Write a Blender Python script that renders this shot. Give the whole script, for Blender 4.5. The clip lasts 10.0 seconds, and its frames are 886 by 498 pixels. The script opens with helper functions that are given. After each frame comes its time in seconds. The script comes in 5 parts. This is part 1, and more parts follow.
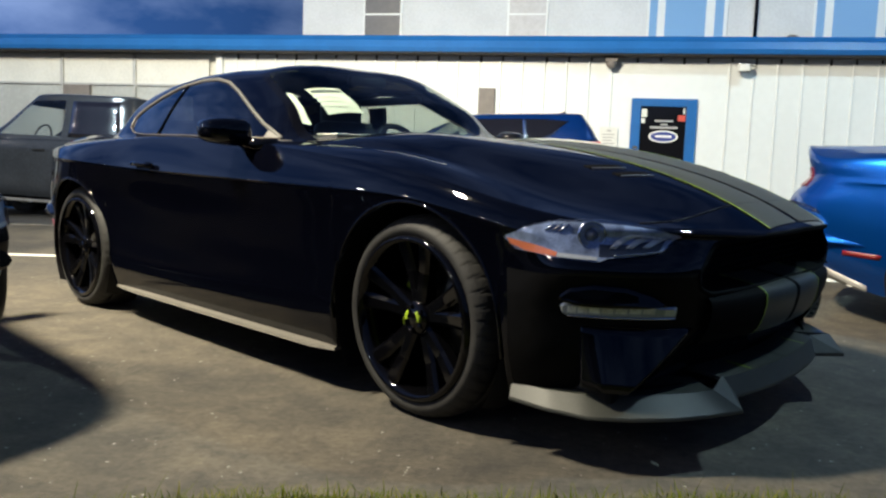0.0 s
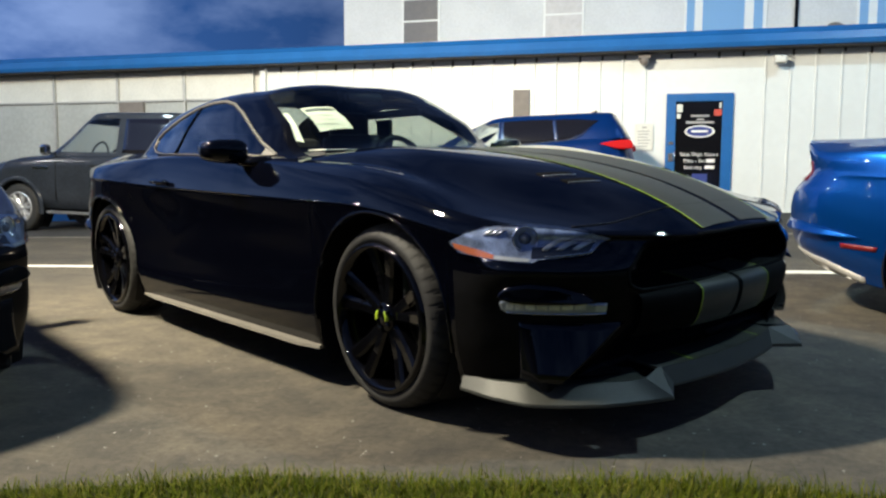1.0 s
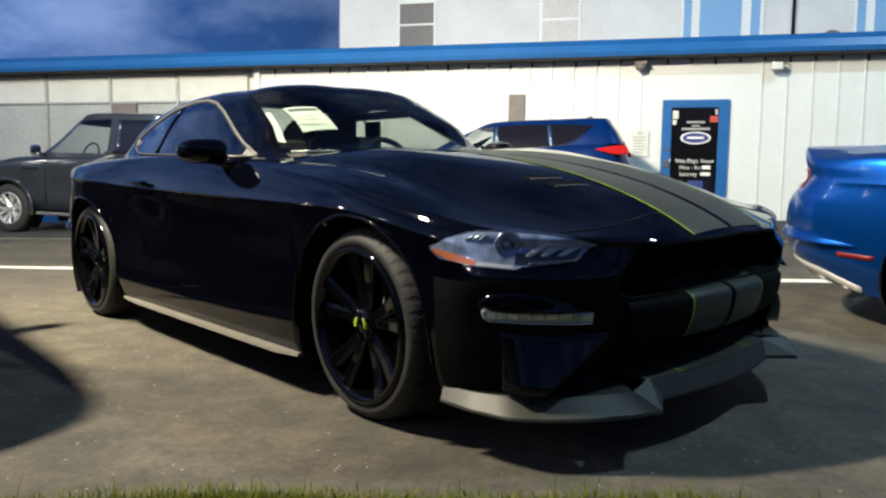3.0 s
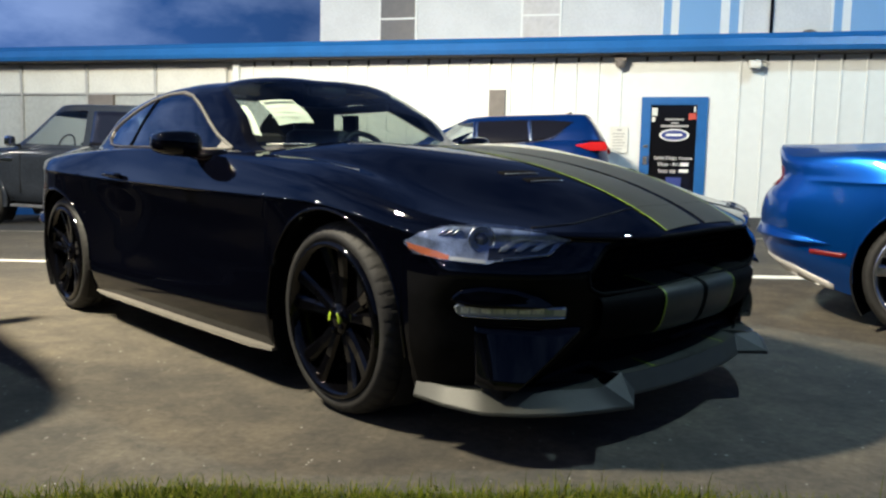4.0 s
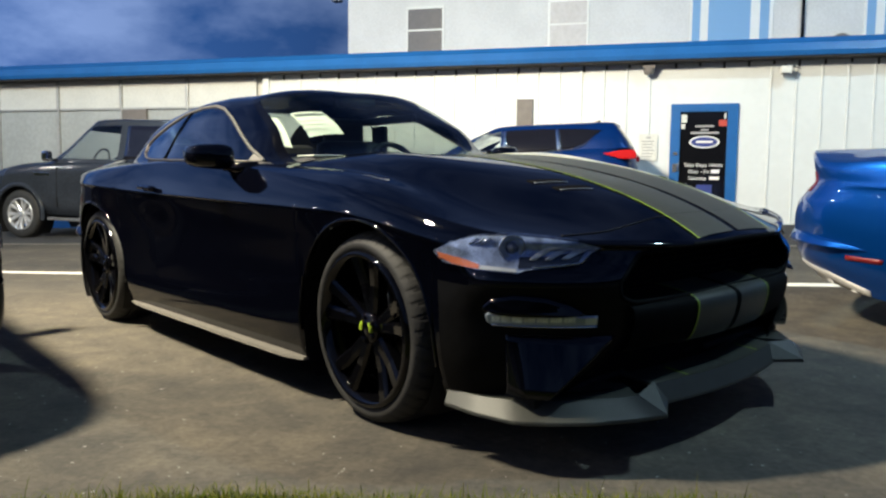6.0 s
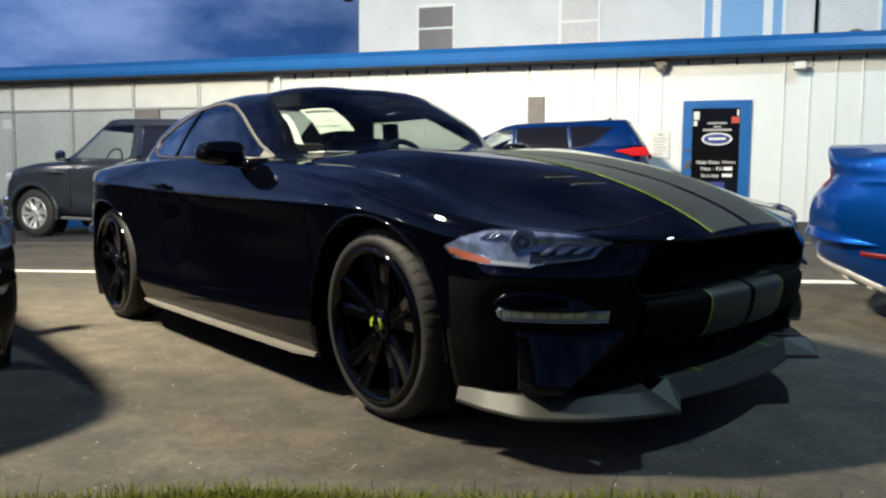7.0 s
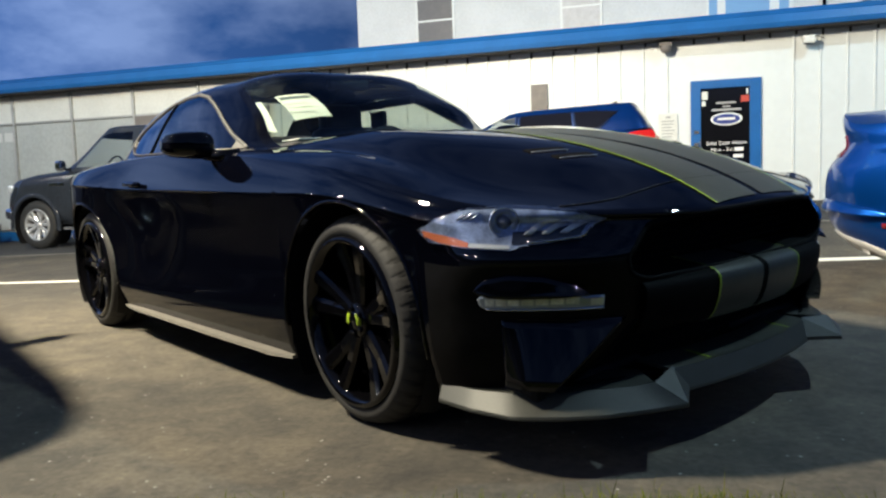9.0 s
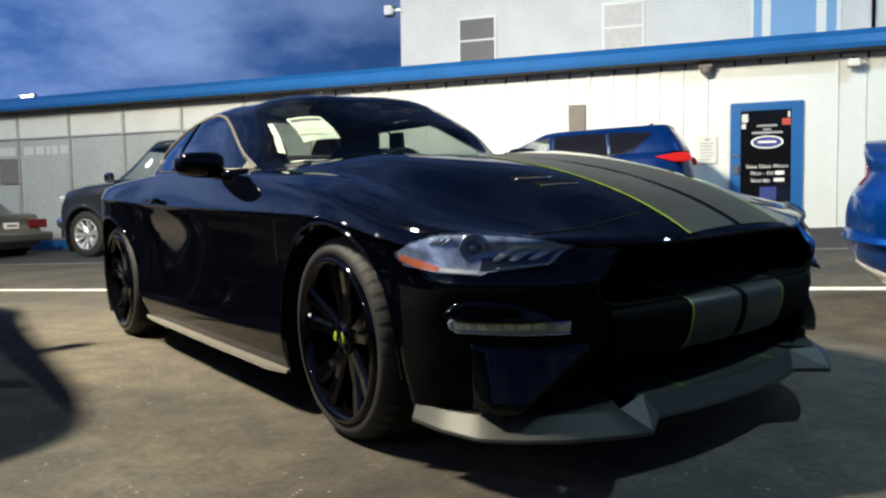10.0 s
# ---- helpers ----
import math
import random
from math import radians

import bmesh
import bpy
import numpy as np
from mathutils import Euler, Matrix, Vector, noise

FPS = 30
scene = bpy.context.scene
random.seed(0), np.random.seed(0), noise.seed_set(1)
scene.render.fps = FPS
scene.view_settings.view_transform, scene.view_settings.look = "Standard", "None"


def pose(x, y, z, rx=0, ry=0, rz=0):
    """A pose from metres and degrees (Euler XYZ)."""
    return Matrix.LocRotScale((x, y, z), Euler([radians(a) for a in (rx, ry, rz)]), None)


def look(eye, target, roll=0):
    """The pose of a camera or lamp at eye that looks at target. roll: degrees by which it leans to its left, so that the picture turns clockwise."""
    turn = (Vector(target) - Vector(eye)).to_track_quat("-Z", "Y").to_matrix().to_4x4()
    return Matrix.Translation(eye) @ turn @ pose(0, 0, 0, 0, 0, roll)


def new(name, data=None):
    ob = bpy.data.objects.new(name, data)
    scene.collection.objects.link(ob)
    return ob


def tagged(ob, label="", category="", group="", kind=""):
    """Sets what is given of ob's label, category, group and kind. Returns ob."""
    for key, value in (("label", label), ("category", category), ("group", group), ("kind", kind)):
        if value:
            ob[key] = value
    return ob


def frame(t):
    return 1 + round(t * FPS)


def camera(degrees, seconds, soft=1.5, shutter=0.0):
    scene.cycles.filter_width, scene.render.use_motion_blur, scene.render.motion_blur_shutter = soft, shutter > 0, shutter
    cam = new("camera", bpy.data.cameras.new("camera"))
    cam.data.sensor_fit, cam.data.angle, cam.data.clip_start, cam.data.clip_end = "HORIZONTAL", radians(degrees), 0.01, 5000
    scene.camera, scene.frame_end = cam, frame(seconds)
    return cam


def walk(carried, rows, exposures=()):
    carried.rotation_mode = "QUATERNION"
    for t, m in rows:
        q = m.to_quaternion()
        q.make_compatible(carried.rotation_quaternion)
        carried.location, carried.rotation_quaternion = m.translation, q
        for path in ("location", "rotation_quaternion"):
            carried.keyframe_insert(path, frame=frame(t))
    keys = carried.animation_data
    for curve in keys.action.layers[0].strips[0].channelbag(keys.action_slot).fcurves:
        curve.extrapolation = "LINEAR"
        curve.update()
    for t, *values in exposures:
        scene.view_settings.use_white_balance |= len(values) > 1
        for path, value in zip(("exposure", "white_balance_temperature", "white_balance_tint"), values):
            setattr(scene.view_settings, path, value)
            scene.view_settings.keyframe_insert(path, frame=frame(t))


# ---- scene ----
cam = camera(59.6, 10.0, soft=2.4)
PATH = [
    (0, (0.821, 0.499, 0.83), (0.45, 2.455, 0.642), 2.2),
    (0.3, (0.987, 0.418, 0.84), (0.562, 2.365, 0.737), 2.3),
    (0.5, (1.086, 0.377, 0.844), (0.63, 2.319, 0.69), 2.4),
    (1, (1.208, 0.339, 0.876), (0.688, 2.261, 0.686), 0.3),
    (1.5, (1.252, 0.449, 0.86), (0.73, 2.368, 0.647), 1.1),
    (2, (1.224, 0.49, 0.863), (0.707, 2.414, 0.683), 0.7),
    (3.3, (1.234, 0.453, 0.868), (0.729, 2.38, 0.69), 1.0),
    (3.5, (1.241, 0.458, 0.864), (0.787, 2.397, 0.673), 2.2),
    (4, (1.25, 0.464, 0.866), (0.787, 2.4, 0.677), 1.3),
    (4.5, (1.244, 0.468, 0.862), (0.716, 2.388, 0.675), 1.2),
    (5, (1.246, 0.471, 0.868), (0.724, 2.394, 0.703), 0.9),
    (6.3, (1.246, 0.453, 0.86), (0.698, 2.369, 0.696), 0.5),
    (6.5, (1.242, 0.457, 0.853), (0.675, 2.368, 0.69), 0.7),
    (7, (1.245, 0.465, 0.852), (0.682, 2.377, 0.684), 0.5),
    (7.5, (1.252, 0.471, 0.842), (0.634, 2.362, 0.633), -1.0),
    (8, (1.289, 0.529, 0.829), (0.69, 2.426, 0.618), -0.4),
    (8.5, (1.288, 0.627, 0.806), (0.706, 2.531, 0.621), 0.8),
    (9, (1.285, 0.726, 0.794), (0.687, 2.626, 0.619), -2.0),
    (9.5, (1.404, 0.741, 0.807), (0.724, 2.616, 0.658), -0.5),
    (10, (1.499, 0.73, 0.816), (0.788, 2.594, 0.686), -0.9),
]
walk(cam, [(t, look(eye, target, roll)) for t, eye, target, roll in PATH])

# ---- world and lights ----
EXPOSURE = -0.17
scene.view_settings.exposure = EXPOSURE
world = bpy.data.worlds.new("dusk_sky")
scene.world = world
world.use_nodes = True
wn, wl = world.node_tree.nodes, world.node_tree.links
wn.clear()
w_out, w_bg = wn.new("ShaderNodeOutputWorld"), wn.new("ShaderNodeBackground")
w_co, w_map = wn.new("ShaderNodeTexCoord"), wn.new("ShaderNodeMapping")
w_map.inputs["Scale"].default_value = (1.0, 1.0, 2.1)
w_noise = wn.new("ShaderNodeTexNoise")
w_noise.inputs["Scale"].default_value, w_noise.inputs["Detail"].default_value, w_noise.inputs["Roughness"].default_value = 4.6, 6.0, 0.56
w_ramp = wn.new("ShaderNodeValToRGB")
w_ramp.color_ramp.elements[0].position, w_ramp.color_ramp.elements[0].color = 0.38, (0.022, 0.070, 0.222, 1)
w_ramp.color_ramp.elements[1].position, w_ramp.color_ramp.elements[1].color = 0.64, (0.142, 0.219, 0.43, 1)
w_sep, w_fall, w_mix = wn.new("ShaderNodeSeparateXYZ"), wn.new("ShaderNodeValToRGB"), wn.new("ShaderNodeMix")
w_mix.data_type, w_mix.blend_type = "RGBA", "MULTIPLY"
w_mix.inputs[0].default_value = 1.0
w_fall.color_ramp.elements[0].position, w_fall.color_ramp.elements[0].color = 0.0, (1.0, 0.97, 0.92, 1)
w_fall.color_ramp.elements[1].position, w_fall.color_ramp.elements[1].color = 0.9, (0.42, 0.43, 0.47, 1)
w_low = w_fall.color_ramp.elements.new(0.24)
w_low.color = (0.80, 0.80, 0.80, 1)
w_high = w_fall.color_ramp.elements.new(0.62)
w_high.color = (0.48, 0.49, 0.54, 1)
w_midsky = w_fall.color_ramp.elements.new(0.45)
w_midsky.color = (0.66, 0.66, 0.70, 1)
w_back, w_side = wn.new("ShaderNodeMapRange"), wn.new("ShaderNodeVectorMath")
w_back.inputs[1].default_value, w_back.inputs[2].default_value, w_back.inputs[3].default_value, w_back.inputs[4].default_value = -1.0, -0.3, 2.1, 0.6
w_side.operation = "SCALE"
wl.new(w_sep.outputs["X"], w_back.inputs[0])
wl.new(w_back.outputs[0], w_side.inputs["Scale"])
for a, b in ((w_co.outputs["Generated"], w_map.inputs["Vector"]), (w_map.outputs["Vector"], w_noise.inputs["Vector"]), (w_co.outputs["Generated"], w_sep.inputs[0]),
             (w_sep.outputs["Z"], w_fall.inputs["Fac"]), (w_noise.outputs["Fac"], w_ramp.inputs["Fac"]), (w_ramp.outputs["Color"], w_mix.inputs[6]),
             (w_fall.outputs["Color"], w_mix.inputs[7]), (w_mix.outputs[2], w_side.inputs[0]), (w_side.outputs["Vector"], w_bg.inputs["Color"]), (w_bg.outputs["Background"], w_out.inputs["Surface"])):
    wl.new(a, b)
w_bg.inputs["Strength"].default_value = 1.6


def lot_lamp(x, y, z, target, watts, colour, sx=0.35, sy=0.7):
    data = bpy.data.lights.new("lot_light", "AREA")
    data.shape, data.size, data.size_y, data.energy, data.color = "RECTANGLE", sx, sy, watts, colour
    ob = new("lot_light", data)
    ob.matrix_world = look((x, y, z), target)
    return ob


LAMP_A = (-3.9, 1.87, 6.2)
lot_lamp(*LAMP_A, (-2.5, 9.0, 0), 2000, (1.0, 0.90, 0.68), 0.4, 0.95).data.spread = radians(140)
# unseen spot, added to brighten the right of the building
flood = bpy.data.lights.new("flood_light", "SPOT")
flood.energy, flood.color, flood.spot_size, flood.spot_blend, flood.shadow_soft_size = 750, (0.70, 0.92, 1.0), radians(74), 0.6, 0.25
new("flood_light", flood).matrix_world = look((11.0, 1.5, 8.5), (3.0, 14.0, 2.2))
# second added spot, out of view, for the building's left part
wall_fill_b = bpy.data.lights.new("flood_light", "SPOT")
wall_fill_b.energy, wall_fill_b.color, wall_fill_b.spot_size, wall_fill_b.spot_blend, wall_fill_b.shadow_soft_size = 3300, (0.70, 0.91, 1.0), radians(70), 0.7, 0.25
new("flood_light", wall_fill_b).matrix_world = look((-15.0, -1.0, 8.5), (-10.5, 12.5, 1.0))
# unseen fill lamp, added to brighten the ground on the right
fill = bpy.data.lights.new("unseen_point_light", "POINT")
fill.energy, fill.color, fill.shadow_soft_size = 2500, (0.60, 0.87, 1.0), 0.15
new("unseen_point_light", fill).location = (7.0, 5.8, 9)
# the lot's far lamps, which glint in the paint
for x, y, z in ((-13, -14, 8), (-17, -8, 8), (-24, -3, 9), (-20, 2, 8), (-30, -11, 9), (-36, 5, 9), (-27, -19, 9)):
    far = bpy.data.lights.new("unseen_point_light", "POINT")
    far.energy, far.color, far.shadow_soft_size = 650, (1.0, 0.95, 0.86), 0.2
    new("unseen_point_light", far).location = (x, y, z)


# ---- materials ----
def shader(name, colour=(0.5, 0.5, 0.5), rough=0.5, metal=0.0, coat=0.0, var=0.0, scale=6.0, bump=0.0, bump_scale=60.0, emit=None, spec=0.5):
    m = bpy.data.materials.new(name)
    m.use_nodes = True
    n, l = m.node_tree.nodes, m.node_tree.links
    p = n["Principled BSDF"]
    p.inputs["Base Color"].default_value = (*colour, 1)
    p.inputs["Roughness"].default_value, p.inputs["Metallic"].default_value = rough, metal
    p.inputs["Specular IOR Level"].default_value = spec
    p.inputs["Coat Weight"].default_value, p.inputs["Coat Roughness"].default_value = coat, 0.03
    co = n.new("ShaderNodeTexCoord")
    if var:
        big, fine, mix = n.new("ShaderNodeTexNoise"), n.new("ShaderNodeTexNoise"), n.new("ShaderNodeMath")
        big.inputs["Scale"].default_value, fine.inputs["Scale"].default_value = scale, scale * 14
        big.inputs["Detail"].default_value = fine.inputs["Detail"].default_value = 4
        mix.operation = "ADD"
        ramp = n.new("ShaderNodeValToRGB")
        ramp.color_ramp.elements[0].position, ramp.color_ramp.elements[1].position = 0.7, 1.0
        half = n.new("ShaderNodeMath")
        half.operation, half.inputs[1].default_value = "MULTIPLY", 0.85
        for t in (big, fine):
            l.new(co.outputs["Object"], t.inputs["Vector"])
        l.new(big.outputs["Fac"], mix.inputs[0])
        l.new(fine.outputs["Fac"], mix.inputs[1])
        l.new(mix.outputs[0], half.inputs[0])
        l.new(half.outputs[0], ramp.inputs["Fac"])
        ramp.color_ramp.elements[0].color = (*[c * (1 - var) for c in colour], 1)
        ramp.color_ramp.elements[1].color = (*[min(1, c * (1 + var)) for c in colour], 1)
        l.new(ramp.outputs["Color"], p.inputs["Base Color"])
    if bump:
        bn, b = n.new("ShaderNodeTexNoise"), n.new("ShaderNodeBump")
        bn.inputs["Scale"].default_value, bn.inputs["Detail"].default_value = bump_scale, 3
        b.inputs["Strength"].default_value, b.inputs["Distance"].default_value = bump, 0.01
        l.new(co.outputs["Object"], bn.inputs["Vector"])
        l.new(bn.outputs["Fac"], b.inputs["Height"])
        l.new(b.outputs["Normal"], p.inputs["Normal"])
    if emit:
        p.inputs["Emission Color"].default_value = (*emit[0], 1)
        p.inputs["Emission Strength"].default_value = emit[1]
    return m


def glass_shader(name, tint, gloss=1.0):
    m = bpy.data.materials.new(name)
    m.use_nodes = True
    n, l = m.node_tree.nodes, m.node_tree.links
    n.clear()
    out, mix = n.new("ShaderNodeOutputMaterial"), n.new("ShaderNodeMixShader")
    tr, gl, fr = n.new("ShaderNodeBsdfTransparent"), n.new("ShaderNodeBsdfGlossy"), n.new("ShaderNodeLayerWeight")
    tr.inputs["Color"].default_value = (*tint, 1)
    gl.inputs["Roughness"].default_value = 0.02
    gl.inputs["Color"].default_value = (gloss, gloss, gloss, 1)
    fr.inputs["Blend"].default_value = 0.5
    power, lift_ = n.new("ShaderNodeMath"), n.new("ShaderNodeMath")
    power.operation, power.inputs[1].default_value = "POWER", 4.6
    lift_.operation, lift_.inputs[1].default_value, lift_.inputs[2].default_value = "MULTIPLY_ADD", 0.93, 0.065
    l.new(fr.outputs["Facing"], power.inputs[0])
    l.new(power.outputs[0], lift_.inputs[0])
    l.new(lift_.outputs[0], mix.inputs["Fac"])
    l.new(tr.outputs["BSDF"], mix.inputs[1])
    l.new(gl.outputs["BSDF"], mix.inputs[2])
    l.new(mix.outputs["Shader"], out.inputs["Surface"])
    return m


M = dict(
    black_paint=shader("black_paint", (0.0008, 0.0010, 0.0026), 0.03, 0, 0.0, spec=0.36),
    # dulled so that the striped coupe's flank mirrors less light off it
    dull_paint=shader("dull_black_paint", (0.004, 0.004, 0.0045), 0.22, 0, 0.0, 0.3, 5, spec=0.22),
    blue_paint=shader("blue_paint", (0.0008, 0.060, 0.30), 0.28, 0.72, 0.8, spec=0.2),
    stripe=shader("satin_grey_vinyl", (0.036, 0.039, 0.034), 0.40, 0.0, 0, 0.12, 20, spec=0.28),
    lime=shader("lime_vinyl", (0.24, 0.34, 0.015), 0.45),
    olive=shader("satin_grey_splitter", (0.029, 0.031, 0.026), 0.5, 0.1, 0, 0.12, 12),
    plastic=shader("black_plastic", (0.007, 0.007, 0.008), 0.6, 0, 0, 0.2, 30, spec=0.15),
    gloss_black=shader("gloss_black", (0.0015, 0.0015, 0.002), 0.05, 0, 0.0, spec=0.32),
    fascia_black=shader("matt_black_fascia", (0.003, 0.003, 0.0034), 0.45, 0, 0, 0.3, 25, spec=0.08),
    rubber=shader("tyre_rubber", (0.0125, 0.0122, 0.012), 0.7, 0, 0, 0.3, 18, 0.12, 140),
    chrome=shader("chrome", (0.75, 0.76, 0.78), 0.12, 1.0),
    alloy=shader("alloy", (0.55, 0.56, 0.58), 0.25, 1.0),
    trim=shader("satin_window_trim", (0.075, 0.072, 0.066), 0.5, 0.4),
    sill_trim=shader("dark_sill_trim", (0.06, 0.055, 0.05), 0.45, 0.3),
    disc=shader("brake_disc", (0.16, 0.16, 0.16), 0.35, 1.0),
    wind=glass_shader("windscreen_glass", (0.80, 0.86, 0.80), 0.7),
    tint=glass_shader("tinted_glass", (0.45, 0.49, 0.47)),
    tint_dark=glass_shader("dark_tinted_glass", (0.09, 0.10, 0.13), 1.25),
    lens=glass_shader("clear_lens", (0.86, 0.88, 0.92), 0.55),
    interior=shader("dark_interior", (0.02, 0.02, 0.022), 0.7, 0, 0, 0.2, 20),
    seat=shader("dark_leather", (0.03, 0.03, 0.032), 0.5, 0, 0, 0.2, 30),
    paper=shader("paper", (0.66, 0.68, 0.64), 0.7, 0, 0, 0.04, 10),
    dark_lens=shader("projector_lens", (0.14, 0.16, 0.21), 0.15, 0.3, 0.0),
    amber=shader("amber_reflector", (0.62, 0.17, 0.07), 0.35, 0, 1.0),
    red_lens=shader("red_lens", (0.45, 0.012, 0.015), 0.2, 0, 1.0),
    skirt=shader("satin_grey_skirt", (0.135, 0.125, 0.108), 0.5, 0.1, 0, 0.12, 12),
    red_marker=shader("red_reflector", (0.15, 0.006, 0.008), 0.3, 0, 0.3),
    red_dark=shader("unlit_red_lens", (0.10, 0.006, 0.010), 0.15, 0, 0.5),
    reflector=shader("lamp_reflector", (0.30, 0.37, 0.53), 0.32, 0.55, 0, 0.45, 24),
    lamp_dark=shader("lamp_dark", (0.02, 0.026, 0.045), 0.3, 0.3),
    lamp_grey=shader("lamp_grey", (0.36, 0.40, 0.46), 0.3, 0.5),
    lamp_cell=shader("lamp_cell", (0.74, 0.76, 0.74), 0.35, 0.2, 0, 0.3, 40),
    lamp_bright=shader("lamp_bright", (0.62, 0.65, 0.66), 0.3, 0.5),
    grille=shader("grille_black", (0.0025, 0.0025, 0.0028), 0.75, 0, 0, 0.3, 30, spec=0.05),
    silver_plastic=shader("silver_painted_plastic", (0.36, 0.35, 0.33), 0.45, 0.2, 0, 0.08, 10),
    print_grey=shader("print_grey", (0.12, 0.13, 0.14), 0.7),
    print_faint=shader("print_faint", (0.55, 0.56, 0.54), 0.7),
)


# ---- building helpers ----
def mesh(name, verts, faces, smooth=True):
    me = bpy.data.meshes.new(name)
    me.from_pydata([tuple(map(float, v)) for v in verts], [], faces)
    if smooth:
        me.polygons.foreach_set("use_smooth", [True] * len(me.polygons))
    me.update()
    return me


def part(name, data, material, parent=None, label="", at=None):
    """Links a bmesh or mesh as one object under a thing."""
    if isinstance(data, bmesh.types.BMesh):
        me = bpy.data.meshes.new(name)
        bmesh.ops.recalc_face_normals(data, faces=data.faces)
        data.to_mesh(me)
        data.free()
        data = me
    ob = new(name, data)
    if material and not data.materials:
        data.materials.append(material)
    if parent:
        ob.parent = parent
    if at is not None:
        ob.matrix_basis = at
    if label:
        tagged(ob, label)
    return ob


def thing(name, label, category, m=None, group="", kind=""):
    ob = tagged(new(name), label, category, group, kind)
    if m is not None:
        ob.matrix_basis = m
    return ob


def box(bm, x0, x1, y0, y1, z0, z1, bevel=0.0):
    r = bmesh.ops.create_cube(bm, size=1, matrix=Matrix.LocRotScale(((x0 + x1) / 2, (y0 + y1) / 2, (z0 + z1) / 2), None, (abs(x1 - x0), abs(y1 - y0), abs(z1 - z0))))
    if bevel:
        es = list({e for v in r["verts"] for e in v.link_edges})
        bmesh.ops.bevel(bm, geom=es, offset=bevel, segments=2, affect="EDGES", profile=0.5)
    return bm


def boxed(x0, x1, y0, y1, z0, z1, bevel=0.0):
    return box(bmesh.new(), x0, x1, y0, y1, z0, z1, bevel)


def grid_faces(n, m, flip=False, off=0, wrap=False):
    f = []
    for i in range(n if wrap else n - 1):
        a, b = i * m, ((i + 1) % n) * m
        for j in range(m - 1):
            q = (off + a + j, off + b + j, off + b + j + 1, off + a + j + 1)
            f.append(q[::-1] if flip else q)
    return f


def revolve(profile, n=48, axis="y"):
    """A lathe about y of (radius, y) pairs."""
    v, m = [], len(profile)
    for i in range(n):
        a = 2 * math.pi * i / n
        for r, y in profile:
            v.append((r * math.cos(a), y, r * math.sin(a)))
    return v, grid_faces(n, m, wrap=True)


def tube(points, r, n=8, closed=False):
    """A round bar along a line of points."""
    p = [Vector(q) for q in points]
    v, k = [], len(p)
    for i in range(k):
        a, b = p[(i - 1) % k if closed else max(i - 1, 0)], p[(i + 1) % k if closed else min(i + 1, k - 1)]
        d = (b - a).normalized()
        s = d.cross(Vector((0, 0, 1)) if abs(d.z) < 0.9 else Vector((1, 0, 0))).normalized()
        u = s.cross(d)
        for j in range(n):
            t = 2 * math.pi * j / n
            v.append(p[i] + r * (math.cos(t) * s + math.sin(t) * u))
    f = []
    for i in range(k if closed else k - 1):
        a, b = i * n, ((i + 1) % k) * n
        f += [(a + j, a + (j + 1) % n, b + (j + 1) % n, b + j) for j in range(n)]
    if not closed:
        f += [tuple(range(n))[::-1], tuple(range((k - 1) * n, k * n))]
    return v, f


def cr(pts, u):
    """Catmull-Rom through rows of points at the parameters u (0 .. n - 1); both ends are given one row more."""
    u = np.asarray(u, float)
    n = len(pts) - 2
    i = np.clip(np.floor(u).astype(int), 0, n - 2)
    t = (u - i)[:, None]
    p0, p1, p2, p3 = (pts[i + k] for k in range(4))
    return 0.5 * (2 * p1 + (p2 - p0) * t + (2 * p0 - 5 * p1 + 4 * p2 - p3) * t**2 + (3 * p1 - p0 - 3 * p2 + p3) * t**3)


def inside(poly, x, z):
    c = False
    k = len(poly)
    for i in range(k):
        (x1, z1), (x2, z2) = poly[i], poly[(i + 1) % k]
        if (z1 > z) != (z2 > z) and x < (x2 - x1) * (z - z1) / (z2 - z1) + x1:
            c = not c
    return c


def sample(poly, n, closed=False):
    """n points spread evenly along a line of points."""
    p = np.array(poly + ([poly[0]] if closed else []), float)
    d = np.r_[0, np.cumsum(np.linalg.norm(np.diff(p, axis=0), axis=1))]
    t = np.linspace(0, d[-1], n, endpoint=not closed)
    return np.stack([np.interp(t, d, p[:, k]) for k in range(p.shape[1])], 1)


# ---- the coupe ----
# The body is one skin: rows of (forward, half width, up) that run from the middle of the nose round the flank to the middle of the tail.
SILL_ROW = [(0.86, 0, 0.185), (0.85, 0.32, 0.19), (0.755, 0.64, 0.195), (0.585, 0.80, 0.2), (0.44, 0.873, 0.19), (0, 0.894, 0.18), (-0.45, 0.889, 0.17),
    (-1.2, 0.88, 0.165), (-2.1, 0.868, 0.17), (-2.72, 0.884, 0.18), (-3.15, 0.812, 0.22), (-3.48, 0.649, 0.296), (-3.62, 0.406, 0.311), (-3.66, 0, 0.303)]
LOWER_ROW = [(0.885, 0, 0.335), (0.877, 0.31, 0.335), (0.792, 0.64, 0.33), (0.60, 0.838, 0.33), (0.44, 0.913, 0.33), (0, 0.92, 0.33), (-0.45, 0.914, 0.29),
    (-1.2, 0.903, 0.28), (-2.1, 0.89, 0.29), (-2.72, 0.925, 0.33), (-3.15, 0.872, 0.38), (-3.57, 0.705, 0.438), (-3.75, 0.433, 0.442), (-3.8, 0, 0.433)]
